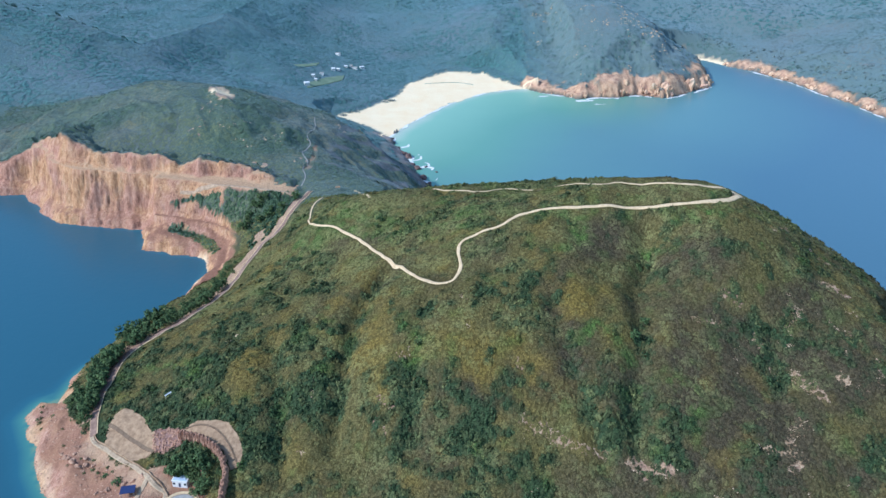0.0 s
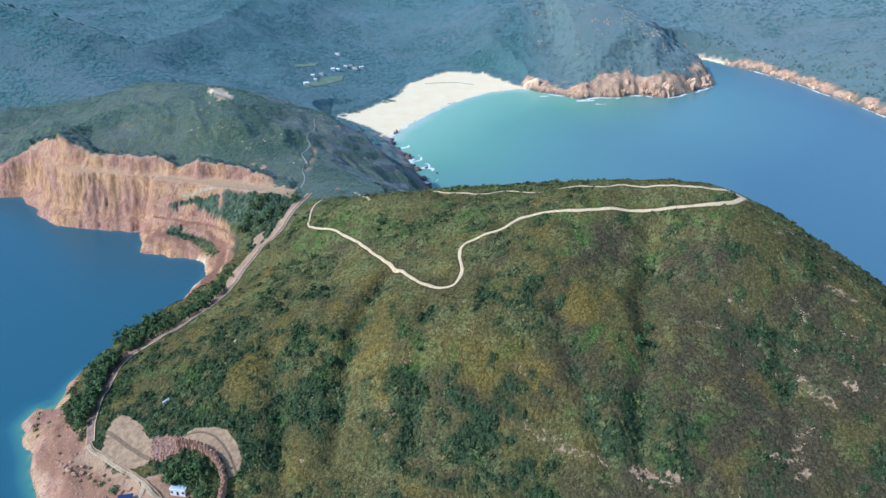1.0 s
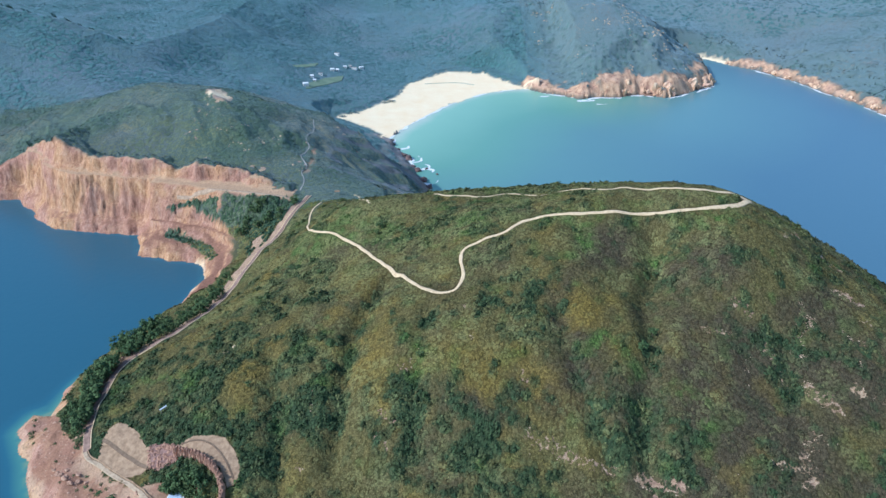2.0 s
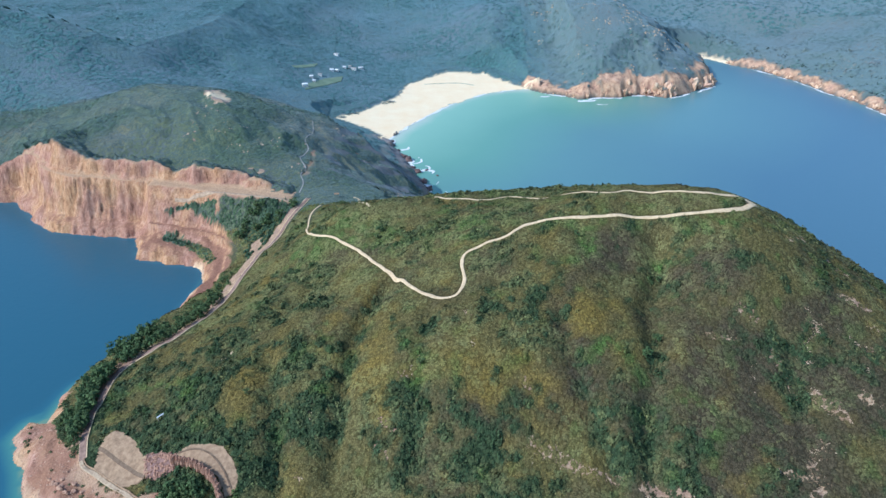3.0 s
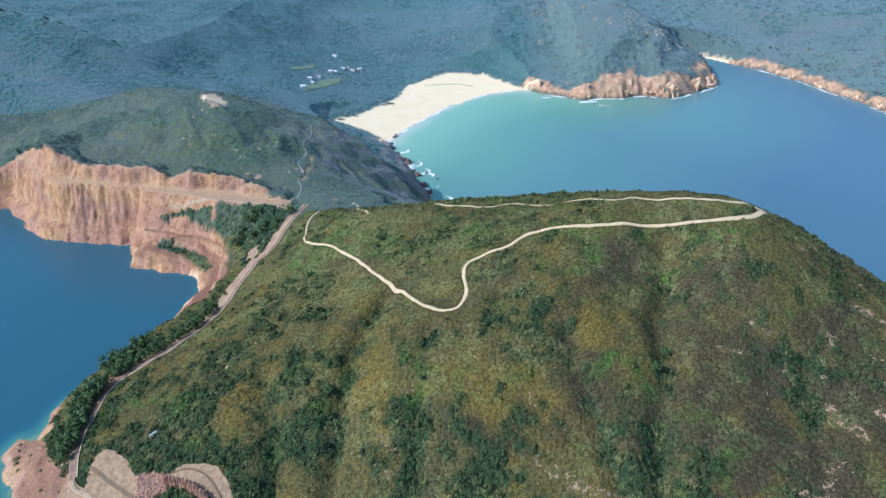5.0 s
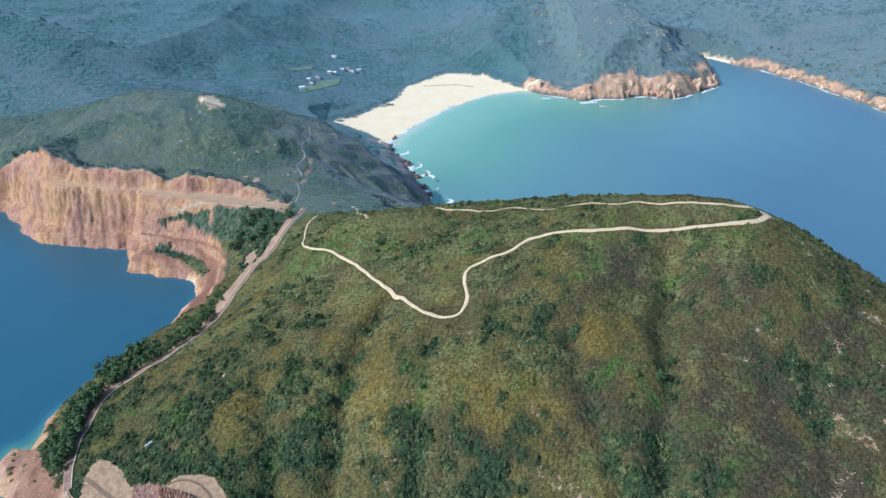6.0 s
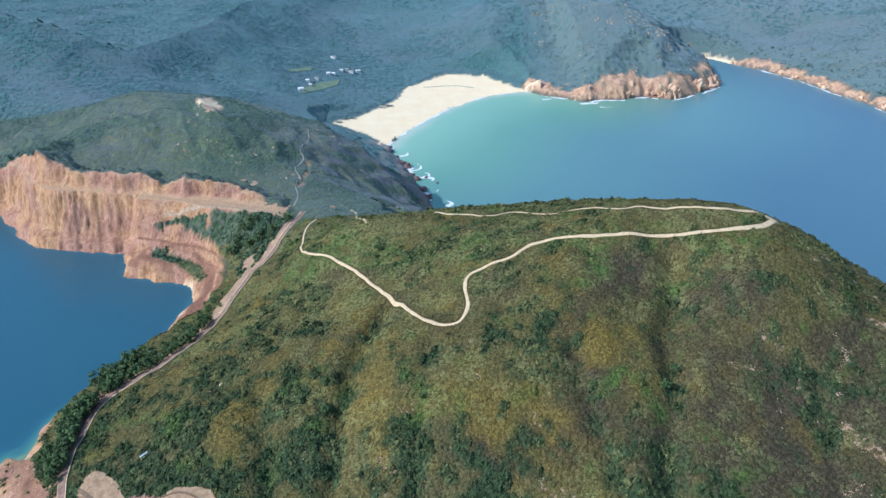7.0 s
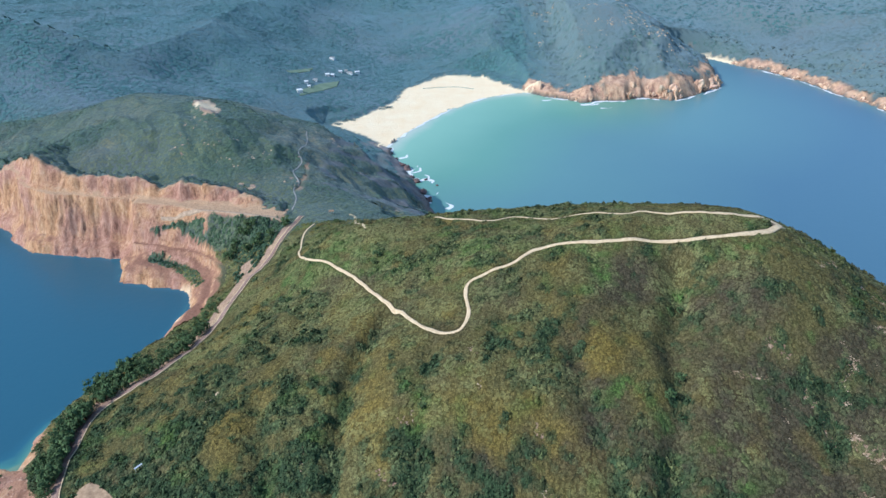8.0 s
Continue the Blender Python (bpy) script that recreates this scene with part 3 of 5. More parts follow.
def lushness(x, y):
    """Growth of the near hill: dark thickets, brown heath, fresh green and golden grass."""
    broken = np.clip(0.62 + 0.75 * lumps(x, y, 4.5, 351, 3), 0, 1)
    g = dabs(x, y, THICKETS)
    # Dark growth along the gullies, partly their shade put into the colour.
    for line, deep, wide in GULLIES:
        g = np.maximum(g, 0.55 * np.exp(-((away(x, y, line) / (wide * 0.7)) ** 2)))
    patch = 0.8 * lumps(x, y, 19, 301, 4) + 1.0 * lumps(x, y, 5, 305, 3)
    # Fresher north and darker south also stand in for haze thickening with distance.
    fresh = np.clip(1.15 * dabs(x, y, FRESH) * broken + 0.55 * lumps(x, y, 9, 331, 3) - 0.22 + 0.26 * smooth(365, 410, y), 0, 1)
    gold = np.clip(0.9 * dabs(x, y, GOLD) + 0.6 * lumps(x, y, 13, 341, 4) + 0.02 - 0.25 * smooth(60, 130, x), 0, 1)
    lush = np.clip(-0.06 + 0.95 * g * (0.35 + 0.65 * broken) + 0.85 * patch - 0.30 * gold * (1 - g) + 0.20 * smooth(400, 440, y) + 0.45 * smooth(-35, -85, x) * smooth(390, 320, y) + 0.25 * smooth(-90, -120, x) * smooth(360, 330, y) + 0.12 * smooth(330, 280, y), 0, 1)
    dry = np.clip(0.16 + 0.55 * smooth(350, 285, y) * smooth(30, 120, x) + 0.75 * dabs(x, y, DRY) + 0.6 * lumps(x, y, 20, 311, 4) - 0.3 * smooth(-30, -120, x) - 0.25 * smooth(400, 430, y), 0, 1)
    return lush, dry, fresh, gold


# bare places: easting, northing, half length, half width, turn
SCARS = [(90, 245, 11, 4.2, -24), (-166, 545, 3, 6, 0), (160, 389, 5.5, 4, 20), (-294, 1485, 16, 8, 20), (-208, 705, 12, 24, 15), (-150, 580, 9, 3, 20), (-118, 600, 8, 2, -40)]
# lines of washed-out ground on the near hill, with half widths
WASHED = [([(37, 265), (48, 259), (59, 254), (69, 253)], 2.6), ([(81, 249), (94, 244)], 3.2), ([(145, 304), (149, 294), (150, 282)], 2.0), ([(188, 332), (197, 328)], 3.0), ([(131, 308), (118, 309)], 1.5), ([(159, 284), (167, 275)], 3.8), ([(178, 285), (180, 281)], 2.6), ([(146, 255), (149, 246), (144, 242)], 2.2), ([(133, 252), (144, 248)], 1.7), ([(-60, 293), (-60, 286)], 1.5), ([(-29, 279), (-20, 274)], 1.6), ([(-29, 270), (-23, 264)], 1.6), ([(9, 325), (11, 323)], 1.2), ([(-62, 261), (-60, 259)], 1.6), ([(34, 289), (36, 284)], 1.4), ([(189, 362), (196, 350)], 2.6), ([(134, 322), (141, 318)], 2.3), ([(171, 363), (182, 369)], 2.0)]


gx = steps_along((-4600, -1100, 250), (-1100, -460, 20), (-460, -385, 1.7), (-385, -140, 1.15), (-140, -100, 1.7), (-100, 340, 2.2), (340, 700, 7), (700, 1100, 16), (1100, 4600, 250))
gy = steps_along((-1500, 100, 160), (100, 220, 8), (220, 520, 2.0), (520, 540, 1.7), (540, 625, 1.15), (625, 680, 1.7), (680, 900, 3.5), (900, 1300, 4.5), (1300, 1900, 12), (1900, 2500, 40), (2500, 4800, 250))
GX, GY = np.meshgrid(gx, gy)
LAND = land(GX, GY)
spit = inside(*wobbled(GX, GY, 12, 2.0, 161), SPIT)
green = bench_green(GX, GY)
slope = np.hypot(np.gradient(LAND["h"], axis=0) / np.gradient(GY, axis=0), np.gradient(LAND["h"], axis=1) / np.gradient(GX, axis=1))
crushed = LAND["cut"] * (1 - green) * smooth(1.0, 0.45, slope + 0.2 * lumps(GX, GY, 6, 177, 3)) * (LAND["lake"] > 2)
crushed = np.maximum(crushed, 0.75 * spit * smooth(3, 7, LAND["lake"] + 5 * lumps(GX, GY, 10, 179, 4)))
flank = bare_flank(GX, GY)
rock = np.maximum.reduce([LAND["cut"] * (1 - green), LAND["crag"] * smooth(30, 17, LAND["sea"] + (9 + 9 * (GY > 1000)) * lumps(GX, GY, 18, 181, 3)) * (1 - 0.75 * smooth(600, 680, GY) * (GY < 1000)), spit * 0.75,
                          smooth(7, 3, LAND["lake"] - 4.5 * (GX < -150) * (GY < 338) + 2 * lumps(GX, GY, 8, 191, 3)) * (LAND["lake"] > -30)])
sand = smooth(-2.5, 2.5, LAND["sand_edge"] + 2.5 * lumps(GX, GY, 12, 205, 3)) * (LAND["sea"] > -60) * (LAND["beach"] < 190)
sand = np.maximum(sand, smooth(20, 15, away(GX, GY, [(425, 1352), (441, 1372), (455, 1368), (474, 1340)])) * (LAND["sea"] > -20))
sand = np.maximum(sand, 0.6 * smooth(3.0, 1.2, away(GX, GY, [(-181, 504), (-174, 500), (-169, 478), (-171, 462)]) + 1.5 * lumps(GX, GY, 7, 207, 3)))
lush0, dry0, fresh0, gold0 = lushness(GX, GY)
sand = np.maximum(sand, 0.7 * smooth(1.15, 0.8, np.hypot((GX + 208) / 11, (GY - 705) / 20) + 0.3 * lumps(GX, GY, 8, 209, 3)))
verge = cut_verge(GX, GY)
sand = np.maximum(sand, 0.22 * spit * smooth(8.0, 3.0, away(GX, GY, YARD_LINE[1:7]) + 4 * lumps(GX, GY, 6, 213, 3)))
sand = np.maximum(sand, 0.22 * spit * smooth(4.5, 1.5, LAND["lake"] + 3 * lumps(GX, GY, 7, 215, 3)) * (LAND["lake"] > 0.3))
bare = np.maximum.reduce([worn(GX, GY) * (1 - washed(GX, GY)), 0.72 * washed(GX, GY), spit * 1.0, verge])
damp = smooth(3.5, 1.0, LAND["h"]) * (LAND["sea"] > -5) * (GY < 1500) * (GX > -100) * (1 - sand)
# The sheen for haze sets in past northing 470 and fades out by 1900.
ground = sheet("ground", GX, GY, LAND["h"], {"rock": rock, "sand": sand, "bare": bare, "damp": damp, "woods": smooth(470, 560, GY) * (1 - np.maximum(rock, sand)), "granite": smooth(950, 1000, GY), "far": smooth(760, 840, GY), "granite_hill": smooth(120, 180, GX) * smooth(1000, 1040, GY), "crushed": crushed, "lush": lush0, "dry": dry0, "fresh": fresh0, "gold": gold0, "near": smooth(540, 500, GY), "haze_sheen": (0.16 * smooth(470, 560, GY) + 0.08 * smooth(740, 860, GY)) * smooth(1900, 1500, GY) * (1 - np.maximum(rock, sand)), "slab": np.maximum(flank, LAND["crag"] * smooth(24, 14, LAND["sea"]) * (GY > 600) * (GY < 1000)), "ochre": smooth(66, 76, LAND["h"])}, GROUND)
tagged(ground, "scrub-covered granite hills with quarry terraces, cliffs and a pale beach", "ground", kind="structure")


def water(name, xs, ys, z, basin, depth, material, label):
    """A level sheet over the basin that reaches a little under its shores."""
    X, Y = np.meshgrid(xs, ys)
    ob = sheet(name, X, Y, np.full(X.shape, z), {"depth": depth(X, Y)}, material)
    near = inside(X, Y, basin) | (away(X, Y, basin + basin[:1]) < 30)
    bm = bmesh.new()
    bm.from_mesh(ob.data)
    bm.verts.ensure_lookup_table()
    bmesh.ops.delete(bm, geom=[v for v, k in zip(bm.verts, near.ravel()) if not k], context="VERTS")
    bm.to_mesh(ob.data)
    bm.free()
    return tagged(ob, label, "water", kind="structure")


water("sea", steps_along((-200, 760, 9), (760, 4600, 320)), steps_along((-1500, 560, 200), (560, 1420, 9), (1420, 1500, 40)), 0.0, SEA,
      lambda X, Y: np.minimum(away(X, Y, BEACH) / 430.0, 0.22 + away(X, Y, COVE + HEADLAND + INLET + FAR_SHORE) / 70.0 + smooth(40, 160, X) * 0.4), SEA_WATER, "calm turquoise to blue sea in a bay")
water("reservoir", steps_along((-4600, -500, 300), (-500, -130, 5)), steps_along((-1500, 200, 200), (200, 660, 5), (660, 1300, 80)), RESERVOIR, LAKE,
      lambda X, Y: 0.42 * smooth(350, 400, Y) + away(X, Y, QUARRY_EDGE + NEAR_EDGE) / (8.0 + 6 * smooth(380, 330, Y)), LAKE_WATER, "deep blue still reservoir water")

# ---------------------------------------------------------------- trails and road
def glide(points, step=1.5):
    """A smooth line through points, in short steps."""
    p = np.array(points, float)
    q = np.vstack([2 * p[0] - p[1], p, 2 * p[-1] - p[-2]])
    out = []
    for k in range(1, len(q) - 2):
        a, b, c, d = q[k - 1 : k + 3]
        n = max(2, int(np.linalg.norm(c - b) / step))
        for t in np.arange(n) / n:
            out.append(0.5 * (2 * b + (c - a) * t + (2 * a - 5 * b + 4 * c - d) * t * t + (3 * b - a - 3 * c + d) * t**3))
    return np.array(out + [p[-1]])


def ribbon(name, points, width, material, label, lift=0.22, ragged=0.25, category="trail", step=1.5):
    """A strip of made ground with thickness that lies on the land."""
    c = glide(points, step)
    d = np.gradient(c, axis=0)
    d /= np.linalg.norm(d, axis=1)[:, None] + 1e-9
    side = np.stack([-d[:, 1], d[:, 0]], 1)
    wide = np.interp(np.arange(len(c)), np.linspace(0, len(c) - 1, len(width)), width) if isinstance(width, list) else np.full(len(c), width)
    s = np.arange(len(c)) * 1.0
    l = c + side * (wide / 2 * (1 + ragged * lumps(s, s * 0 + 3, 5, 211, 3)))[:, None]
    r = c - side * (wide / 2 * (1 + ragged * lumps(s, s * 0 + 9, 5, 221, 3)))[:, None]
    cols = [l, l * 0.75 + r * 0.25, (l + r) / 2, l * 0.25 + r * 0.75, r]
    rows = [np.column_stack([l, heights(l) - 0.5])]
    rows += [np.column_stack([e, np.maximum(heights(e), 0.5 * (heights(e) + heights(c))) + lift]) for e in cols]
    rows += [np.column_stack([r, heights(r) - 0.5])]
    g = np.stack(rows)
    ob = sheet(name, g[:, :, 0], g[:, :, 1], g[:, :, 2], {}, material)
    return tagged(ob, label, category, kind="structure")


ribbon("trail", LOOP, [0.8, 1.0, 1.1, 1.4, 1.6, 1.7, 1.6, 1.7, 1.9, 1.6, 1.7, 3.4], TRAIL, "pale sandy footpath winding over the scrub hill", 0.22, 0.36)
ribbon("trail", RIDGE, [4.5, 1.8, 1.3, 1.2, 1.2, 1.1, 1.1, 1.2, 1.4], TRAIL, "narrow pale footpath along the ridge above the sea")
ribbon("road", ROAD_LINE, [2.4, 2.4, 2.6, 3.0, 3.6, 3.6], ROAD, "old reddish-grey concrete road above the reservoir", 0.35, 0.08, "road")
ribbon("road", YARD_LINE, 1.9, DUST, "pale dusty service track through the yard", 0.3, 0.12, "road")
ribbon("road", [(-127.5, 256), (-129, 250), (-130, 243), (-134, 236), (-140, 228)], 2.0, DUST, "pale dusty side track through the yard", 0.28, 0.2, "road")
ribbon("trail", [(-124, 711), (-119, 680), (-121, 652), (-116, 635), (-119, 613), (-111, 592), (-113, 580), (-109, 566), (-109, 548)], 0.7, GREY, "narrow concrete steps up the quarried hill", 0.3)
ribbon("trail", [(-46, 446), (-56, 470), (-62, 530), (-68, 545)], 1.6, TRAIL, "short pale footpath beside the saddle", 0.25)
ribbon("trail", [(-105, 334), (-107, 330), (-110, 326)], 1.2, TRAIL, "short bare scrap of footpath in the scrub", 0.25)


ribbon("track", [(-203, 549), (-190, 547), (-168, 544.5), (-146, 540), (-128, 535), (-110, 531)], [1.6, 2.2, 2.4, 2.2], OCHRE, "ochre gravel track along the upper quarry bench", 0.25, 0.3, "track")


def kerb(points, shift):
    """A low pale edge stone beside the road."""
    c = glide(points, 1.5)
    d = np.gradient(c, axis=0)
    d /= np.linalg.norm(d, axis=1)[:, None]
    return [tuple(v) for v in (c + np.stack([-d[:, 1], d[:, 0]], 1) * shift)[::4]]


for shift in (1.75, -1.75):
    ribbon("kerb", kerb(ROAD_LINE, shift), 0.42, TRAIL, "pale concrete kerb along the old road", 0.45, 0.05, "kerb")
ribbon("kerb", kerb(YARD_LINE, 1.3), 0.35, SHOTCRETE, "pale concrete kerb along the service track", 0.7, 0.05, "kerb")

# ---------------------------------------------------------------- scrub
def tufts(count, sprays, rng, lie=0.2):
    """Clumps of leaf sprays: small tilted triangles over a low dome."""
    out = []
    for _ in range(count):
        d = rng.normal(size=(sprays, 3))
        d[:, 2] = np.abs(d[:, 2]) + 0.15
        d /= np.linalg.norm(d, axis=1)[:, None]
        mid = d * (0.45 + 0.55 * rng.random((sprays, 1))) * np.array([1, 1, 0.9])
        n = d + 0.55 * rng.normal(size=(sprays, 3))
        n[:, 2] = np.abs(n[:, 2]) + lie
        n /= np.linalg.norm(n, axis=1)[:, None]
        a = np.cross(n, rng.normal(size=(sprays, 3)))
        a /= np.linalg.norm(a, axis=1)[:, None]
        b = np.cross(n, a)
        s = (0.34 + 0.32 * rng.random((sprays, 1))) * (14 / max(sprays, 14)) ** 0.6
        out.append(np.stack([mid + s * a, mid + s * (-0.5 * a + 0.8 * b), mid + s * (-0.6 * a - 0.75 * b)], 1).reshape(-1, 3))
    return np.array(out), np.arange(sprays * 3).reshape(-1, 3)


def scatter(name, xy, z, size, tall, layers, material, label, sprays=14, seed=5, category="scrub", lie=0.2, slant=None):
    """One mesh of many clumps, each turned and sized on its own."""
    rng = np.random.default_rng(seed)
    shapes, f = tufts(24, sprays, rng, lie)
    n = len(xy)
    pick, turn = rng.integers(0, len(shapes), n), rng.random(n) * 2 * math.pi
    s = shapes[pick]
    c, q = np.cos(turn)[:, None], np.sin(turn)[:, None]
    stretch = 0.75 + 0.5 * rng.random(n)
    x = s[:, :, 0] * (size * stretch)[:, None]
    y = s[:, :, 1] * (size / stretch)[:, None]
    dx, dy = x * c - y * q, x * q + y * c
    up = s[:, :, 2] * (size * tall)[:, None] + z[:, None]
    if slant is not None:
        up = up + dx * slant[0][:, None] + dy * slant[1][:, None]
    co = np.stack([dx + xy[:, 0:1], dy + xy[:, 1:2], up], -1).reshape(-1, 3)
    k = s.shape[1]
    faces = (f[None] + (np.arange(n) * k)[:, None, None]).reshape(-1, 3)
    me = bpy.data.meshes.new(name)
    bulk(me, co, faces)
    for key, v in layers.items():
        me.attributes.new(key, "FLOAT", "POINT").data.foreach_set("value", np.repeat(v, k).astype(np.float32))
    me.materials.append(material)
    return tagged(new(name, me), label, category, kind="stuff")


def sown(x0, x1, y0, y1, step, seed):
    rng = np.random.default_rng(seed)
    X, Y = np.meshgrid(np.arange(x0, x1, step), np.arange(y0, y1, step))
    X, Y = X + (rng.random(X.shape) - 0.5) * step * 1.7, Y + (rng.random(X.shape) - 0.5) * step * 1.7
    return X.ravel(), Y.ravel()


def growing(x, y, at):
    """Where plants can stand: dry land with no rock, sand, trail, road or slab."""
    ok = (at["h"] > 1.5) & (at["sea"] > 3) & (at["lake"] > 3.0 + 4.5 * (x < -150) * (y < 338)) & (at["cut"] * (1 - bench_green(x, y)) < 0.4) & ~at["on_sand"]
    ok &= (bare_flank(x, y) < 0.5) & (cut_verge(x, y) < 0.5) & (at["crag"] * smooth(30, 17, at["sea"] + (9 + 9 * (y > 1000)) * lumps(x, y, 18, 181, 3)) < 0.5) & (worn(x, y) < 0.5)
    for line, wide in KEPT_CLEAR:
        ok &= away(x, y, line) > wide
    for ring in CLEAR_RINGS:
        ok &= ~inside(x, y, ring)
    return ok


SLAB_WEST = [(-158, 290), (-157, 296), (-152, 297), (-147, 295), (-139, 288), (-132, 279), (-128, 270), (-132, 267), (-141, 269), (-150, 274), (-157, 280)]
SLAB_EAST = [(-119, 276), (-111, 279), (-103, 278), (-96, 276), (-90, 269), (-86, 261), (-86, 254), (-90, 253), (-95, 261), (-105, 268)]
QUARRY_ROADS = [(LOW_BENCH, 3.2)]
KEPT_CLEAR = QUARRY_ROADS + [(LOOP, 1.5), (RIDGE, 1.2), (ROAD_LINE, 4.2), (YARD_LINE, 3.2), ([(-116, 655), (-118, 613), (-110, 586), (-109, 555)], 1.5)]
FIELD_LONG = [(-190, 1029), (-190, 1067), (-175, 1112), (-149, 1150), (-151, 1117), (-170, 1075), (-182, 1048)]
FIELD_SMALL = [(-223, 1131), (-189, 1181), (-194, 1156), (-217, 1119)]
ROCK_FACE = [(-133, 281), (-125, 280), (-117, 276), (-116, 269), (-121, 267), (-126, 267), (-131, 272)]
CLEAR_RINGS = [SPIT, ROCK_FACE, SLAB_WEST, SLAB_EAST, FIELD_LONG, FIELD_SMALL]


def plant(name, span, step, seed, size, tall, label, sprays, material, sight=None, lie=0.2):
    x, y = sown(*span, step, seed)
    if sight is not None:
        keep = sight(x, y)
        x, y = x[keep], y[keep]
    at = land(x, y)
    ok = growing(x, y, at)
    x, y, h = x[ok], y[ok], at["h"][ok]
    lush, dry, fresh, gold = lushness(x, y)
    near = 1.0 if span[3] <= 520 else 0.0
    if not near:
        lush = np.clip(0.5 + 0.9 * lumps(x, y, 42, 361, 4), 0, 1)
        dry = np.clip(0.32 + 0.9 * lumps(x, y, 70, 371, 4), 0, 1)
    rng = np.random.default_rng(seed + 1)
    r = size[0] + size[1] * rng.random(len(x)) ** 2 + size[2] * lush * rng.random(len(x))
    if near:
        r = np.minimum(r, np.maximum(np.minimum(away(x, y, LOOP), away(x, y, RIDGE)) - 1.1, 0.5))
    tall = tall * (0.8 + 0.6 * lush)
    lush = np.clip(lush + 0.3 * (rng.random(len(x)) - 0.5), 0, 1)
    # The rise in tone up the near hill is haze put into leaf colour.
    tone = (0.25 + 0.75 * near) * np.clip(-0.12 + 0.68 * near * smooth(320, 400, y) + 0.55 * lumps(x, y, 17, seed, 3) + 0.6 * lumps(x, y, 4.5, seed + 7, 2) + 0.4 * (rng.random(len(x)) - 0.5), 0, 1)
    slant = [np.clip((land(x + u, y + v)["h"] - h) / 1.5, -1.3, 1.3) for u, v in ((1.5, 0), (0, 1.5))]
    return scatter(name, np.stack([x, y], 1), h + 0.05, r, tall, {"lush": lush, "dry": dry, "tone": tone, "fresh": fresh * near, "gold": gold * near}, material, label, sprays, seed + 2, lie=lie, slant=slant)


def thick_or_few(x, y):
    """Bushes close together in the thickets and single ones all over the hill."""
    lush, dry, fresh, gold = lushness(x, y)
    return (np.random.default_rng(417).random(len(x)) < 0.20 + 0.80 * smooth(0.2, 0.9, np.maximum(lush, 0.7 * fresh))) & (np.abs(x) < 0.66 * y + 30)


def copses(x, y, share):
    return smooth(-0.15, 0.35, lumps(x, y, 60, 461, 4)) * 0.8 + share > np.random.default_rng(463).random(len(x))


plant("scrub", (-235, 300, 222, 520), 1.25, 401, (0.75, 0.6, 0.5), 0.42, "low olive and brown scrub covering the near hillside", 17, SCRUB, lambda x, y: np.abs(x) < 0.66 * y + 40, 0.45)
plant("bushes", (-200, 240, 225, 520), 2.3, 411, (0.5, 0.9, 1.2), 0.85, "dark green bushes among the low scrub", 30, SCRUB, thick_or_few)
plant("scrub", (-460, 20, 520, 800), 2.3, 421, (1.0, 0.8, 0.9), 0.32, "low green scrub covering the quarried hill", 10, HAZY_HILL_SCRUB, None, 0.9)
plant("bushes", (-215, -98, 466, 550), 2.0, 425, (0.9, 0.9, 0.6), 0.85, "dense dark green bushes on the overgrown quarry slope", 16, SLOPE_BUSH, lambda x, y: bench_green(x, y) > 0.5)
plant("woodland", (-860, 140, 800, 1420), 4.6, 431, (2.0, 1.6, 1.0), 0.30, "dense green woodland in the valley behind the beach", 9, HAZY_WOODS, lambda x, y: (np.abs(x) < 0.64 * y) & (x < 130) & copses(x, y, 0.7), 1.3)
plant("woodland", (130, 950, 1000, 1460), 5.0, 441, (1.4, 1.4, 0.9), 0.32, "thin scrub on the headlands beyond the bay", 8, HAZY_HEATH, lambda x, y: (np.abs(x) < 0.68 * y) & copses(x, y, 0.6), 1.3)
plant("woodland", (-900, 1100, 1420, 2000), 7.0, 451, (2.0, 2.2, 1.5), 0.30, "scrub and woods on the far mountainsides", 7, HAZY_WOODS, lambda x, y: (np.abs(x) < 0.66 * y) & copses(x, y, 0.6), 1.3)

# ---------------------------------------------------------------- building blocks
def part(name, bm, material, parent=None, label=""):
    me = bpy.data.meshes.new(name)
    bm.normal_update()
    bm.to_mesh(me)
    bm.free()
    me.materials.append(material)
    ob = new(name, me)
    ob.parent = parent
    return tagged(ob, label)


def stand(name, x, y, z, turn, label, category, group=""):
    ob = new(name)
    ob.matrix_basis = pose(x, y, z, 0, 0, turn)
    return tagged(ob, label, category, group)


def block(x0, x1, y0, y1, z0, z1, soft=0.04, bm=None):
    bm = bm or bmesh.new()
    made = bmesh.ops.create_cube(bm, size=1.0, matrix=Matrix.Translation(((x0 + x1) / 2, (y0 + y1) / 2, (z0 + z1) / 2)) @ Matrix.Diagonal((x1 - x0, y1 - y0, z1 - z0, 1)))
    if soft:
        edges = list({e for v in made["verts"] for e in v.link_edges})
        bmesh.ops.bevel(bm, geom=edges, offset=soft, segments=1, affect="EDGES")
    return bm


def boulder(rx, ry, rz, seed, level=3, rough=0.28, cleft=0.16):
    """A rounded, jointed block of granite."""
    bm = bmesh.new()
    bmesh.ops.create_icosphere(bm, subdivisions=level, radius=1.0)
    at = Vector((seed * 7.3, seed * 3.1, seed * 1.7))
    for v in bm.verts:
        n = v.co.normalized()
        r = 1 + rough * noise.noise(n * 1.6 + at) * 2 + rough * 0.5 * noise.noise(n * 4.5 + at)
        slit = abs(noise.noise(Vector((n.x, n.y, n.z * 0.3)) * 3.2 - at))
        r -= cleft * max(0.0, 1 - slit / 0.12)
        v.co = Vector((n.x * rx, n.y * ry, n.z * rz)) * r
    return bm


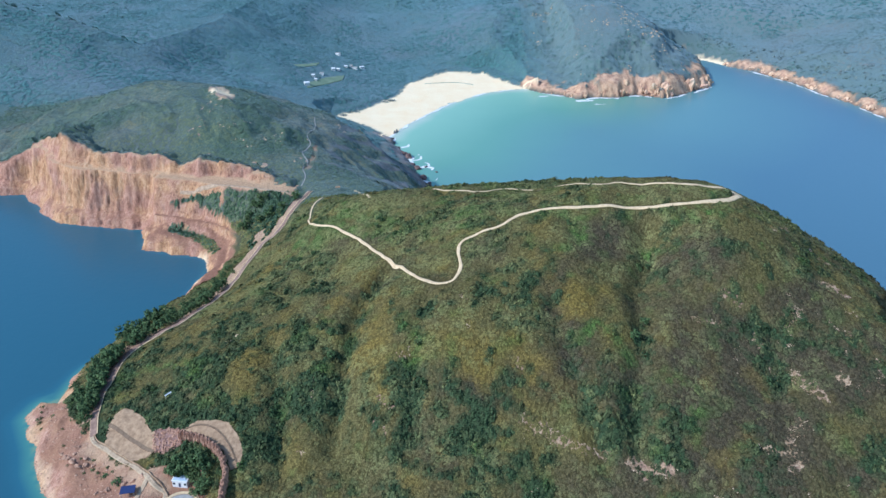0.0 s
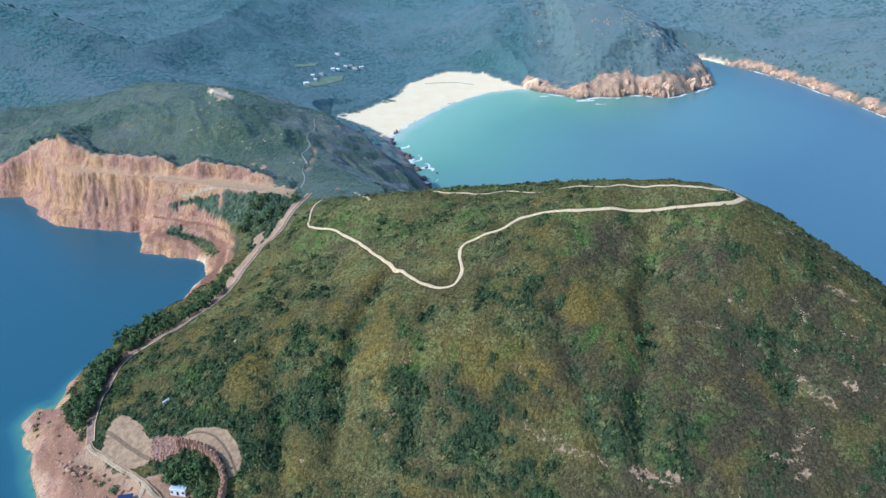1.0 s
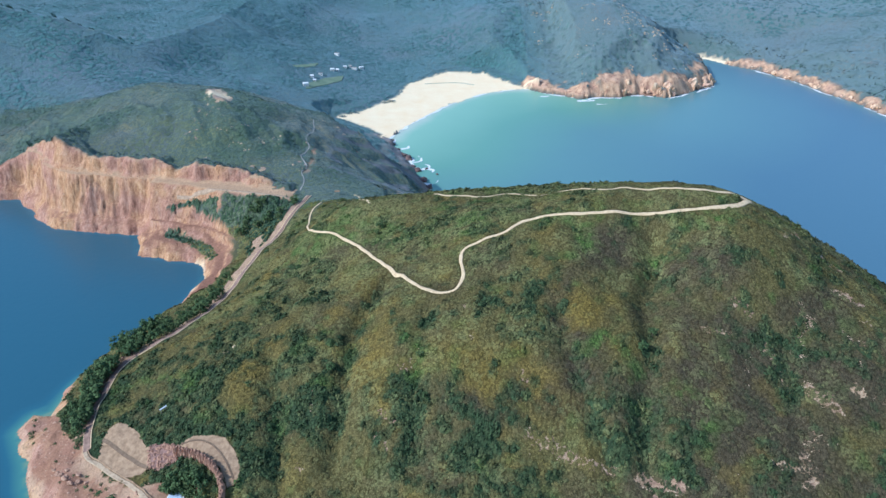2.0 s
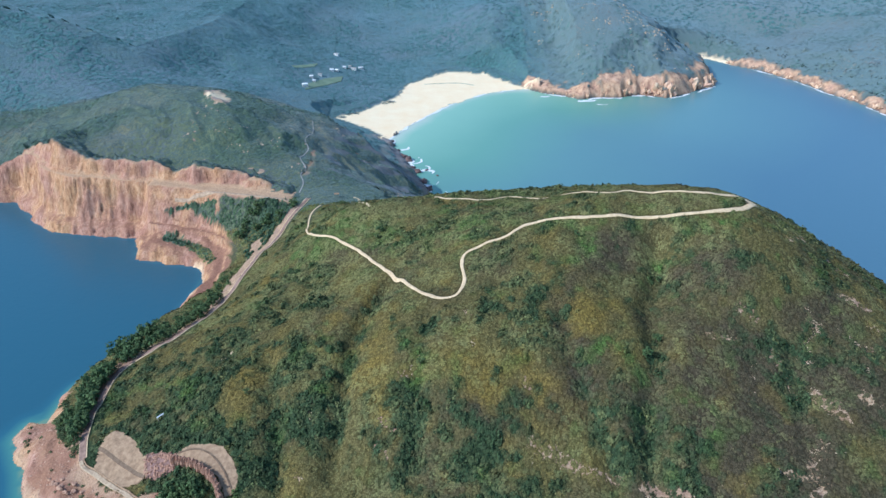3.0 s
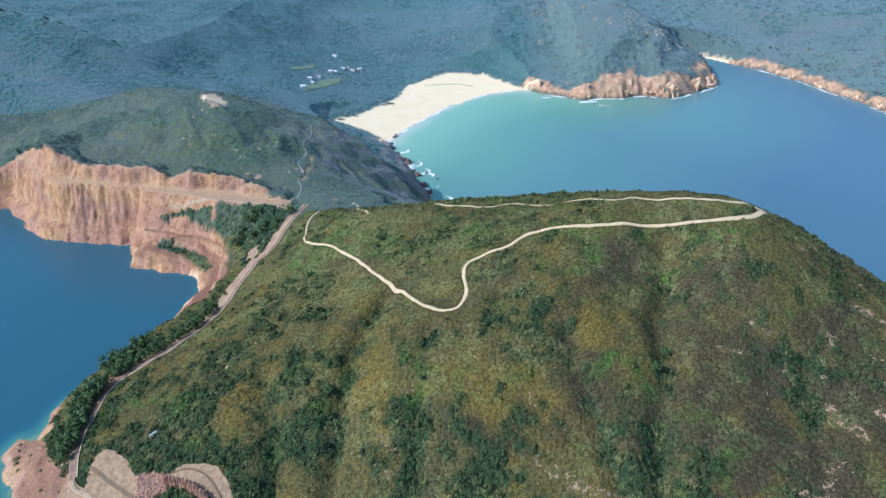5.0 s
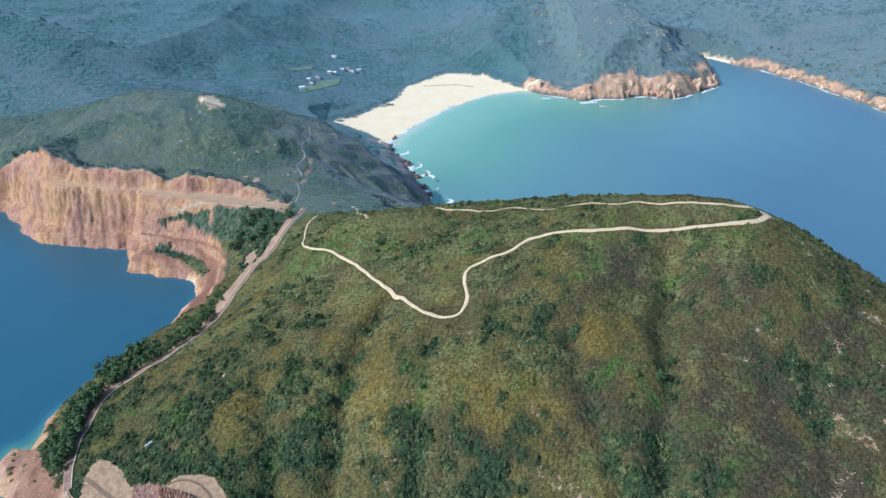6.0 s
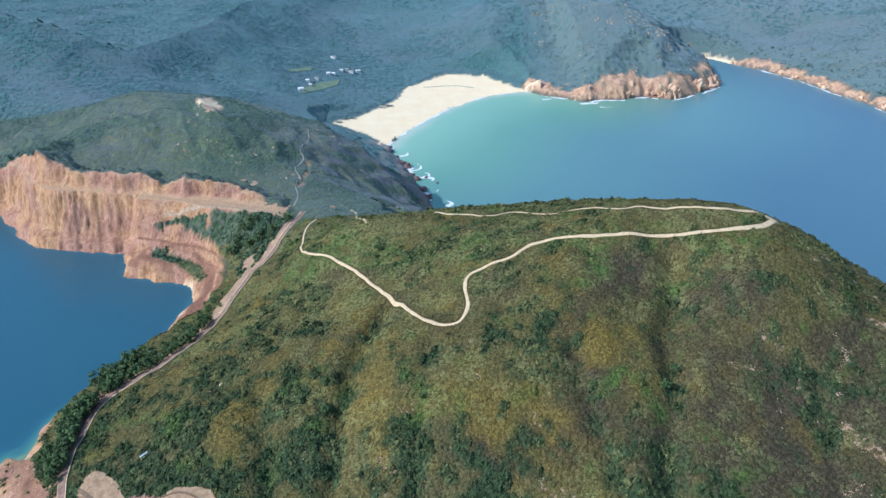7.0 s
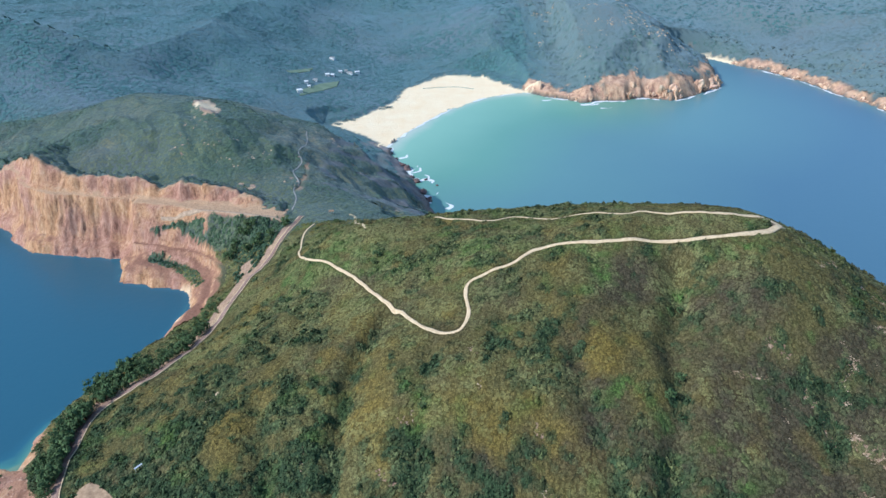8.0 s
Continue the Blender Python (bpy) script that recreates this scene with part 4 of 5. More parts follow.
# ---------------------------------------------------------------- trees
def make_tree(seed, tall, wide):
    """A small broad tree: tapered trunk, limbs, and a crown of leaf sprays in lobes."""
    rng = np.random.default_rng(seed)
    root = stand("tree", 0, 0, 0, 0, "broad evergreen tree with a dense dark green crown", "tree", "trees along the road")
    bm = bmesh.new()

    def limb(a, b, r0, r1):
        a, b = Vector(a), Vector(b)
        turn = (b - a).to_track_quat("Z", "Y").to_matrix().to_4x4()
        bmesh.ops.create_cone(bm, segments=7, radius1=r0, radius2=r1, depth=(b - a).length, cap_ends=True, matrix=Matrix.Translation((a + b) / 2) @ turn)

    fork = tall * 0.42
    limb((0, 0, -0.5), (0.1, 0, fork), 0.24, 0.15)
    lobes = []
    for k in range(9):
        a = k * 2.4 + rng.random()
        r = wide * (0.25 + 0.55 * rng.random())
        top = (r * math.cos(a), r * math.sin(a), tall * (0.30 + 0.58 * rng.random()))
        lobes.append(top)
        if k < 5:
            limb((0.1, 0, fork * (0.75 + 0.05 * k)), top, 0.11, 0.03)
    part("trunk", bm, BARK, root)
    shapes, f = tufts(9, 30, rng)
    co = np.concatenate([s * np.array([wide * 0.48, wide * 0.48, tall * 0.26]) * (0.8 + 0.4 * rng.random()) + np.array(t) - (0, 0, tall * 0.1) for s, t in zip(shapes, lobes)])
    me = bpy.data.meshes.new("crown")
    bulk(me, co, np.arange(len(co)).reshape(-1, 3))
    for key, v in (("lush", 0.75), ("dry", 0.1), ("tone", 0.15 + 0.5 * rng.random())):
        me.attributes.new(key, "FLOAT", "POINT").data.foreach_set("value", np.full(len(co), v, np.float32))
    me.materials.append(TREE_LEAF)
    crown = new("crown", me)
    crown.parent = root
    return root


KINDS = [make_tree(501 + k, 5.0 + 0.7 * k, 2.3 + 0.25 * k) for k in range(5)]
spots = []
line = glide([(-174, 300), (-179, 314), (-184, 330), (-182, 346), (-176, 366), (-168, 379), (-157, 391), (-147, 406), (-143, 425), (-140, 445)], 4.2)
rng = np.random.default_rng(77)
for x, y in line:
    for _ in range(3):
        size = 0.9 + 0.5 * rng.random() if y < 385 else 0.35 + 0.35 * rng.random()
        spots.append((x + rng.normal() * 3.8 + 2.2, y + rng.normal() * 2.5, size, "road"))
for x, y in glide(kerb(ROAD_LINE, -5.2), 4.6):  # a row close beside the lower road
    if 296 < y < 415:
        spots.append((x + rng.normal() * 0.6, y + rng.normal() * 1.2, 0.85 + 0.35 * rng.random(), "road"))
for _ in range(30):  # the grove behind the yard
    a = rng.random() * 2.3 - 0.25
    r = 8.5 + 5.5 * rng.random()
    spots.append((-113 + r * math.cos(a) * 1.05, 248 + r * math.sin(a) * 0.95, 0.75 + 0.4 * rng.random(), "yard"))
for _ in range(26):  # wood on the quarry's green slope and by the saddle
    spots.append((-150 + rng.random() * 46, 508 + rng.random() * 22, 0.6 + 0.4 * rng.random(), "slope"))
for _ in range(12):  # single trees in the folds of the near hill
    x, y = [(-34, 416), (-40, 408), (-12, 300), (-10, 285), (92, 310), (91, 300), (-68, 375), (-70, 390), (66, 368), (104, 345), (-50, 300), (-90, 300)][_]
    spots.append((x + rng.normal() * 2, y + rng.normal() * 2, 0.5 + 0.2 * rng.random(), "hill"))
used = set()
for n, (x, y, s, where) in enumerate(spots):
    at = land(np.array([x]), np.array([y]))
    if at["lake"][0] < (7.5 if y < 338 else 2.5) or away(np.array([x]), np.array([y]), ROAD_LINE)[0] < 2.5:
        continue
    k = n % 5
    m = pose(x, y, float(at["h"][0]), 0, 0, rng.random() * 360) @ Matrix.Diagonal((s * 1.1, s * 1.1, s, 1))
    if k in used:
        tree = copy_thing(KINDS[k], m)
    else:
        used.add(k)
        tree = KINDS[k]
    if where != "road":
        tagged(tree, {"yard": "dense dark evergreen tree in the grove beside the yard", "slope": "dark green tree on the overgrown quarry slope", "hill": "small dark green tree in a fold of the hillside"}[where], group={"yard": "grove by the yard", "slope": "trees on the quarry slope", "hill": "trees on the hillside"}[where])
    tree.matrix_basis = m

# ---------------------------------------------------------------- concreted slopes, wall, yard
def draped(ring, lift, keep=None, step=0.35):
    """A slab that follows the land inside a ring of points."""
    xs, ys = [p[0] for p in ring], [p[1] for p in ring]
    X, Y = np.meshgrid(np.arange(min(xs) - 1, max(xs) + 1, step), np.arange(min(ys) - 1, max(ys) + 1, step))
    Z = land(X, Y)["h"] + lift + 0.06 * lumps(X, Y, 1.5, 601, 2)
    ok = inside(*wobbled(X, Y, 4, 0.5, 611), ring)
    if keep is not None:
        ok &= keep(X, Y)
    bm = bmesh.new()
    vs = {}

    def vert(j, i):
        if (j, i) not in vs:
            vs[j, i] = bm.verts.new((X[j, i], Y[j, i], Z[j, i]))
        return vs[j, i]

    for j in range(X.shape[0] - 1):
        for i in range(X.shape[1] - 1):
            if ok[j : j + 2, i : i + 2].all():
                bm.faces.new((vert(j, i), vert(j, i + 1), vert(j + 1, i + 1), vert(j + 1, i)))
    rim = [e for e in bm.edges if e.is_boundary]
    low = bmesh.ops.extrude_edge_only(bm, edges=rim)["geom"]
    for v in low:
        if isinstance(v, bmesh.types.BMVert):
            v.co.z -= lift + 0.5
    return bm


def strip(points, width, lift, step=0.8):
    c = glide(points, step)
    d = np.gradient(c, axis=0)
    d /= np.linalg.norm(d, axis=1)[:, None] + 1e-9
    side = np.stack([-d[:, 1], d[:, 0]], 1) * width / 2
    bm = bmesh.new()
    rows = []
    for a, b in ((side, -0.6), (side, lift), (-side, lift), (-side, -0.6)):
        e = c + a
        z = heights(e) + b
        rows.append([bm.verts.new((*p, q)) for p, q in zip(e, z)])
    for r, s in zip(rows[:-1], rows[1:]):
        for k in range(len(r) - 1):
            bm.faces.new((r[k], r[k + 1], s[k + 1], s[k]))
    return bm


DRAIN = make_simple("dark earth berm", (0.12, 0.075, 0.042), (0.22, 0.145, 0.085), 0.7, 0.95)
west = stand("slope_slab", 0, 0, 0, 0, "sprayed grey-brown concrete slope facing split by a dark berm", "slope facing", "concreted slopes")
over = lambda X, Y: (X + 158) * 20 + (Y - 290) * 28 > 0
part("panel", draped(SLAB_WEST, 0.55, over), SHOTCRETE, west)
part("panel", draped(SLAB_WEST, 0.45, lambda X, Y: ~over(X, Y)), SHOTCRETE, west)
part("berm", strip([(-158, 290), (-145, 280.5), (-130, 270)], 1.5, 0.75), DRAIN, west, "dark overgrown berm")
east = stand("slope_slab", 0, 0, 0, 0, "curved sprayed concrete slope facing with a stepped drain", "slope facing", "concreted slopes")
part("panel", draped(SLAB_EAST, 0.5), SHOTCRETE, east)
part("drain", strip([(-116, 276.5), (-108, 276), (-100, 272), (-93, 264), (-88, 256)], 0.6, 0.8), DRAIN, east, "dark stepped drain")

WALL_ROCK = make_simple("red-brown masonry", (0.22, 0.11, 0.068), (0.54, 0.31, 0.19), 0.9, 0.9, 6, 0.25)
BROKEN = make_simple("dark broken rock", (0.10, 0.050, 0.036), (0.32, 0.185, 0.135), 0.8, 0.9, 7, 0.5)
wall = stand("retaining_wall", 0, 0, 0, 0, "curved red-brown ribbed rock wall below the concrete slope", "retaining wall")
foot = glide([(-118, 273), (-115, 271.5), (-108, 268.5), (-102, 264.5), (-97, 260), (-93.5, 255.5), (-91.5, 250), (-91, 243), (-91, 236)], 0.85)
part("rock_face", draped(ROCK_FACE, 0.5), BROKEN, wall, "dark red-brown broken rock face")
way = np.gradient(foot, axis=0)
ribs = [part("rib", boulder(0.62, 0.7, 2.0, 21 + k, 2, 0.2), WALL_ROCK).data for k in range(5)]
for ob in [o for o in scene.objects if o.name.split(".")[0] == "rib"]:
    bpy.data.objects.remove(ob)
for k, ((x, y), (dx, dy)) in enumerate(zip(foot, way)):
    rib = new("rib", ribs[k % 5])
    rib.parent = wall
    rib.matrix_basis = pose(x + rng.normal() * 0.15, y + rng.normal() * 0.15, height(x, y) + 1.6, 14 * rng.normal() * 0.3, 0, math.degrees(math.atan2(dy, dx))) @ Matrix.Diagonal((1.25, 1.8, 1.45 + 0.5 * rng.random(), 1))

while len(wall.children) < 150:
    x, y = -133 + 17 * rng.random(), 267 + 14 * rng.random()
    if inside(np.array([x]), np.array([y]), ROCK_FACE)[0]:
        rib = new("rib", ribs[int(5 * rng.random())])
        rib.parent = wall
        rib.matrix_basis = pose(x, y, height(x, y) + 0.2, 20 * rng.normal(), 20 * rng.normal(), 360 * rng.random()) @ Matrix.Diagonal((1.0, 1.3, 0.45, 1))


def turning_circle(x, y):
    z = height(x, y)
    bm = bmesh.new()
    bmesh.ops.create_cone(bm, segments=48, radius1=6.6, radius2=6.5, depth=0.5, cap_ends=True, matrix=Matrix.Translation((x, y, z + 0.05)))
    tagged(part("pavement", bm, GREY), "round grey concrete turning circle", "pavement", kind="structure")
    bm = bmesh.new()
    for r, h in ((6.6, 0.45), (8.2, 0.45), (8.2, -0.5)):
        for k in range(56):
            a = 2 * math.pi * k / 56
            bm.verts.new((x + r * math.cos(a), y + r * math.sin(a), z + h))
    v = list(bm.verts)
    for q in range(2):
        for k in range(56):
            bm.faces.new((v[56 * q + k], v[56 * q + (k + 1) % 56], v[56 * q + 56 + (k + 1) % 56], v[56 * q + 56 + k]))
    tagged(part("kerb", bm, TRAIL), "pale ring path round the turning circle", "kerb", kind="structure")


turning_circle(-109.5, 241.5)


def house(name, x, y, turn, w, d, h, label, category, roof_material, panes, group="", pitched=False):
    """Walls with a roof that stands out, a door and windows."""
    root = stand(name, x, y, height(x, y), turn, label, category, group)
    part("wall", block(-w / 2, w / 2, -d / 2, d / 2, -1.2, h, 0.03), WHITE, root)
    if pitched:
        bm = block(-w / 2 - 0.3, w / 2 + 0.3, -d / 2 - 0.3, d / 2 + 0.3, h, h + 0.18, 0)
        top = [bm.verts.new((s * (w / 2 + 0.3), 0, h + 0.18 + d * 0.25)) for s in (-1, 1)]
        low = [bm.verts.new((a * (w / 2 + 0.3), b * (d / 2 + 0.3), h + 0.18)) for a, b in ((-1, -1), (1, -1), (1, 1), (-1, 1))]
        bm.faces.new((low[0], low[1], top[1], top[0]))
        bm.faces.new((low[2], low[3], top[0], top[1]))
        bm.faces.new((low[1], low[2], top[1]))
        bm.faces.new((low[3], low[0], top[0]))
    else:
        bm = block(-w / 2 - 0.25, w / 2 + 0.25, -d / 2 - 0.25, d / 2 + 0.25, h, h + 0.22, 0.03)
    roof = part("roof", bm, roof_material, root)
    part("door", block(-0.45, 0.45, -d / 2 - 0.05, -d / 2 + 0.03, 0, 2.0, 0), BLUE if category == "hut" else GREY, root)
    for k in range(panes):
        u = (k + 0.5) / panes * w - w / 2
        if abs(u) > 0.9:
            win = part("window", block(u - 0.5, u + 0.5, -d / 2 - 0.06, -d / 2 + 0.03, 1.0, 2.1, 0), GLASS, root)
            part("window_sill", block(u - 0.6, u + 0.6, -d / 2 - 0.14, -d / 2 + 0.02, 0.9, 0.98, 0), WHITE, win)
    return root, roof


hut, hut_roof = house("hut", -112.5, 254.5, -6, 6.6, 4.4, 3.0, "small white hut with pale gridded roof panels beside the turning circle", "hut", WHITE, 4)
PANEL = make_simple("pale blue roof panel", (0.42, 0.50, 0.60), (0.60, 0.66, 0.72), 1.2, 0.35)
for i in range(3):
    for j in range(2):
        part("roof_panel", block(-3.0 + 2.05 * i, -1.15 + 2.05 * i, -2.0 + 2.05 * j, -0.15 + 2.05 * j, 3.22, 3.34, 0.02), PANEL, hut)

shed = stand("shed", -134.0, 249.0, height(-134, 249), 12, "low open shed with a dark blue roof in the yard", "shed")
for sx in (-2.6, 2.6):
    for sy in (-1.9, 1.9):
        part("post", block(sx - 0.1, sx + 0.1, sy - 0.1, sy + 0.1, -0.8, 2.4, 0), GREY, shed)
part("roof", block(-3.1, 3.1, -2.4, 2.4, 2.4, 2.6, 0.04), BLUE, shed, "dark blue sheet roof")

sign = stand("signboard", -130.5, 297.5, height(-130.5, 297.5), 58, "long white board on posts standing in the scrub", "signboard")
board = block(-1.9, 1.9, -0.08, 0.08, -0.32, 0.32, 0.02)
bmesh.ops.rotate(board, verts=board.verts, cent=(0, 0, 0), matrix=Matrix.Rotation(radians(-58), 3, "X"))
bmesh.ops.translate(board, verts=board.verts, vec=(0, 0, 2.45))
part("board", board, WHITE, sign, "tilted white board")
for sx in (-1.4, 1.4):
    part("post", block(sx - 0.08, sx + 0.08, -0.08, 0.08, -0.4, 2.5, 0), GREY, sign)

shelter = stand("shelter", -80, 540, height(-80, 540), 10, "tiny pale trail shelter on the saddle", "shelter")
for sx in (-1.3, 1.3):
    for sy in (-1.0, 1.0):
        part("post", block(sx - 0.1, sx + 0.1, sy - 0.1, sy + 0.1, -0.5, 2.3, 0), GREY, shelter)
part("roof", block(-1.8, 1.8, -1.5, 1.5, 2.3, 2.55, 0.05), SHOTCRETE, shelter)

# ---------------------------------------------------------------- village and fields behind the beach
for n, (x, y, w, d, h) in enumerate([(-174, 1253, 7.5, 5, 3.5), (-169, 1158, 5.5, 4.5, 3), (-154, 1190, 5, 4, 3), (-140, 1193, 7, 4.5, 3), (-191, 1052, 7, 6, 4), (-190, 1100, 5, 4, 3), (-181, 1122, 5.5, 4.5, 3), (-162, 1163, 4.5, 4, 2.8), (-131, 1207, 6.5, 4.5, 3), (-147, 1200, 4.5, 4, 2.8), (-184, 1085, 4, 4, 2.8)]):
    house("cottage", x, y, (n * 37) % 50 - 25, w, d, h, "small white village house among trees behind the beach", "house", WHITE if n % 3 else GREY, 3, "village houses", n % 2 == 1)
FIELD = make_simple("mown grass", (0.15, 0.20, 0.11), (0.25, 0.29, 0.17), 0.06, 0.9)
for ring, say in ((FIELD_LONG, "pale green level field in the valley"), (FIELD_SMALL, "narrow pale green clearing in the woods")):
    tagged(part("field", draped(ring, 0.8, None, 2.0), FIELD), say, "field", kind="structure")

# ---------------------------------------------------------------- rocks and surf
def make_sea_rock():
    """Ochre and pink cliff granite with upright joints."""
    p = Paint("ochre sea-cliff granite", 0.9, 0.25)
    joint = p.spots(0.16, 6, 0.72, (1.0, 1.0, 0.28))
    c = p.ramp(joint, (0.34, (0.28, 0.155, 0.105)), (0.46, (0.60, 0.365, 0.205)), (0.58, (0.76, 0.51, 0.30)), (0.72, (0.82, 0.63, 0.43)))
    c = p.blend(p.ramp(p.spots(0.05, 4), (0.45, 0.0), (0.6, 0.7)), c, p.ramp(joint, (0.36, (0.26, 0.125, 0.085)), (0.62, (0.56, 0.335, 0.24))))
    return p.colour(c).bump(joint, 1.6, 0.9).m


SEA_ROCK = make_sea_rock()
DARK_ROCK = make_simple("dark wet shore rock", (0.07, 0.045, 0.038), (0.24, 0.15, 0.12), 0.4, 0.8, 6, 0.5)
n = 0
for x, y, r, tall in [(160, 1137, 4, 2), (184, 1126, 7, 4), (208, 1118, 10, 7), (232, 1128, 11, 19), (247, 1132, 10, 22), (268, 1136, 13, 17), (296, 1142, 14, 15), (318, 1130, 14, 19), (338, 1140, 12, 15), (362, 1160, 13, 17), (392, 1180, 12, 11)]:
    n += 1
    ob = part("sea_cliff_rock", boulder(r, r * 0.8, tall, 41 + n, 4, 0.40, 0.42), SEA_ROCK)
    ob.matrix_basis = pose(x, y, -1.5, 0, 0, 20 * n % 50 - 25)
    tagged(ob, "rounded ochre granite buttress at the foot of the headland", "rock", "headland rocks")
shore = glide(HEADLAND[1:-2], 1.0)
for k in range(46):
    x, y = shore[int((k + 0.8 * rng.random()) / 46 * (len(shore) - 1))]
    r = 2.2 + 3.4 * rng.random() ** 2
    big = smooth(150, 240, x)
    ob = part("sea_cliff_rock", boulder(r, r * 0.8, r * (0.8 + 1.9 * big * rng.random()), 241 + k, 3, 0.4, 0.42), SEA_ROCK)
    ob.matrix_basis = pose(x - 2 + 4 * rng.random(), y + 3 + 8 * big * rng.random(), -0.6 + 6 * big * rng.random(), 0, 0, 77 * k)
    tagged(ob, "jointed ochre granite block at the foot of the headland", "rock", "headland rocks")
for x, y, r, tall in [(-16, 748, 4, 4), (-22, 770, 5, 4), (-30, 800, 5, 3.5), (-36, 812, 4, 2.5), (-41, 838, 6, 4), (-47, 848, 5, 3), (-55, 868, 3.5, 2), (-62, 888, 4, 2.2), (-66, 903, 5, 2.4), (-20, 806, 2.4, 1.2), (-8, 790, 1.8, 0.9)]:
    n += 1
    ob = part("shore_rock", boulder(r, r * 0.7, tall, 41 + n, 3, 0.3), DARK_ROCK)
    ob.matrix_basis = pose(x, y, 0.2, 0, 0, 63 * n)
    ob.data.shade_smooth()
    tagged(ob, "dark reddish rock washed by surf in the cove", "rock", "cove rocks")
for k in range(26):
    t = (k + 0.6 * rng.random()) / 26
    x, y = glide(FAR_SHORE[:7], 1.0)[int(t * 330)]
    r = 3.0 + 6.0 * rng.random() ** 2
    ob = part("sea_cliff_rock", boulder(r, r * 0.8, r * 0.8, 141 + k, 3, 0.4, 0.4), SEA_ROCK)
    ob.matrix_basis = pose(x + 4 + r * 0.4, y + 4 + r * 0.3, -0.5, 0, 0, 51 * k)
    tagged(ob, "ochre granite rock along the far shore", "rock", "far shore rocks")


def surf(points, width, seed, label, z=0.07, gap=0.0, step=2.5):
    """Lace of foam on the water beside a shore, broken where the swell is low."""
    c = glide(points, step)
    d = np.gradient(c, axis=0)
    d /= np.linalg.norm(d, axis=1)[:, None] + 1e-9
    side = np.stack([-d[:, 1], d[:, 0]], 1)
    s = np.arange(len(c)) * step
    wide = width * np.clip(0.7 + 1.1 * lumps(s, s * 0 + seed, 16, seed, 3) - gap, 0, 2)
    drift = width * 0.5 * lumps(s, s * 0 + 5, 9, seed + 7, 2)
    bm = bmesh.new()
    rows = []
    for u in (-1.0, -0.4, 0.3, 1.0):
        e = c + side * (u * wide / 2 + drift)[:, None]
        rows.append([bm.verts.new((*p, z + 0.12 * (1 - u * u))) for p in e])
    for r, q in zip(rows[:-1], rows[1:]):
        for k in range(len(c) - 1):
            if wide[k] > 0.25 and wide[k + 1] > 0.25:
                bm.faces.new((r[k], r[k + 1], q[k + 1], q[k]))
    bmesh.ops.delete(bm, geom=[v for v in bm.verts if not v.link_faces], context="VERTS")
    return tagged(part("sea_foam", bm, FOAM), label, "foam", kind="stuff")


surf([(-68, 908), (-47, 961), (-18, 1018), (12, 1069), (49, 1114), (88, 1140), (124, 1150)], 3.4, 701, "white swash line along the sandy beach", 0.25)
surf([(-17, 742), (-21, 770), (-24, 792), (-34, 815), (-38, 838), (-44, 854), (-56, 882), (-64, 908)], 7.0, 711, "white surf round the cove rocks")
for k, line in enumerate([[(-30, 798), (-20, 806), (-12, 803), (-14, 796)], [(-26, 803), (-17, 812), (-22, 820)], [(-42, 830), (-33, 838), (-30, 848)], [(-36, 826), (-27, 832), (-26, 842)], [(-16, 760), (-8, 766), (-7, 776)], [(-52, 872), (-44, 876), (-42, 884)], [(2, 728), (6, 736), (0, 744)]]):
    surf(line, 2.6, 721 + 5 * k, "thin white surf lines round the cove rocks", step=1.5)
surf([(126, 1149), (145, 1128), (177, 1112), (199, 1092), (218, 1106), (255, 1108), (288, 1122), (317, 1105), (341, 1118), (385, 1153), (411, 1180)], 5.0, 741, "white surf at the foot of the headland", 0.07, 0.25)
for x, y, w in ((222, 1074, 16), (146, 1114, 13), (198, 1090, 18), (212, 1093, 8)):
    surf([(x - w / 2, y), (x, y - 2), (x + w / 2, y + 1)], 4.5, 751 + int(x), "patch of white surf over a shallow rock off the headland")
surf([(478, 1330), (512, 1288), (532, 1243), (552, 1200), (565, 1149), (583, 1096), (599, 1022)], 4.0, 761, "white surf along the far rocky shore", 0.07, 0.45)

# pale stones on the worn ground and rubble on the spit and quarry floor
def stones(name, x, y, lo, hi, seed, label, material):
    rng = np.random.default_rng(seed)
    z = land(x, y)["h"]
    v, f = [], []
    base = np.array([(1, 0, 0), (0.2, 0.9, 0), (-0.9, 0.3, 0), (-0.4, -0.9, 0), (0.6, -0.7, 0), (0.1, 0, 0.9)])
    tri = np.array([(0, 1, 5), (1, 2, 5), (2, 3, 5), (3, 4, 5), (4, 0, 5)])
    n = len(x)
    s = lo + (hi - lo) * rng.random(n) ** 2.5
    p = base[None] * (0.7 + 0.6 * rng.random((n, 6, 1))) * s[:, None, None]
    p[:, :, 2] *= 0.8
    p += np.stack([x, y, z], 1)[:, None]
    me = bpy.data.meshes.new(name)
    bulk(me, p.reshape(-1, 3), (tri[None] + 6 * np.arange(n)[:, None, None]).reshape(-1, 3))
    me.materials.append(material)
    return tagged(new(name, me), label, "stones", kind="stuff")


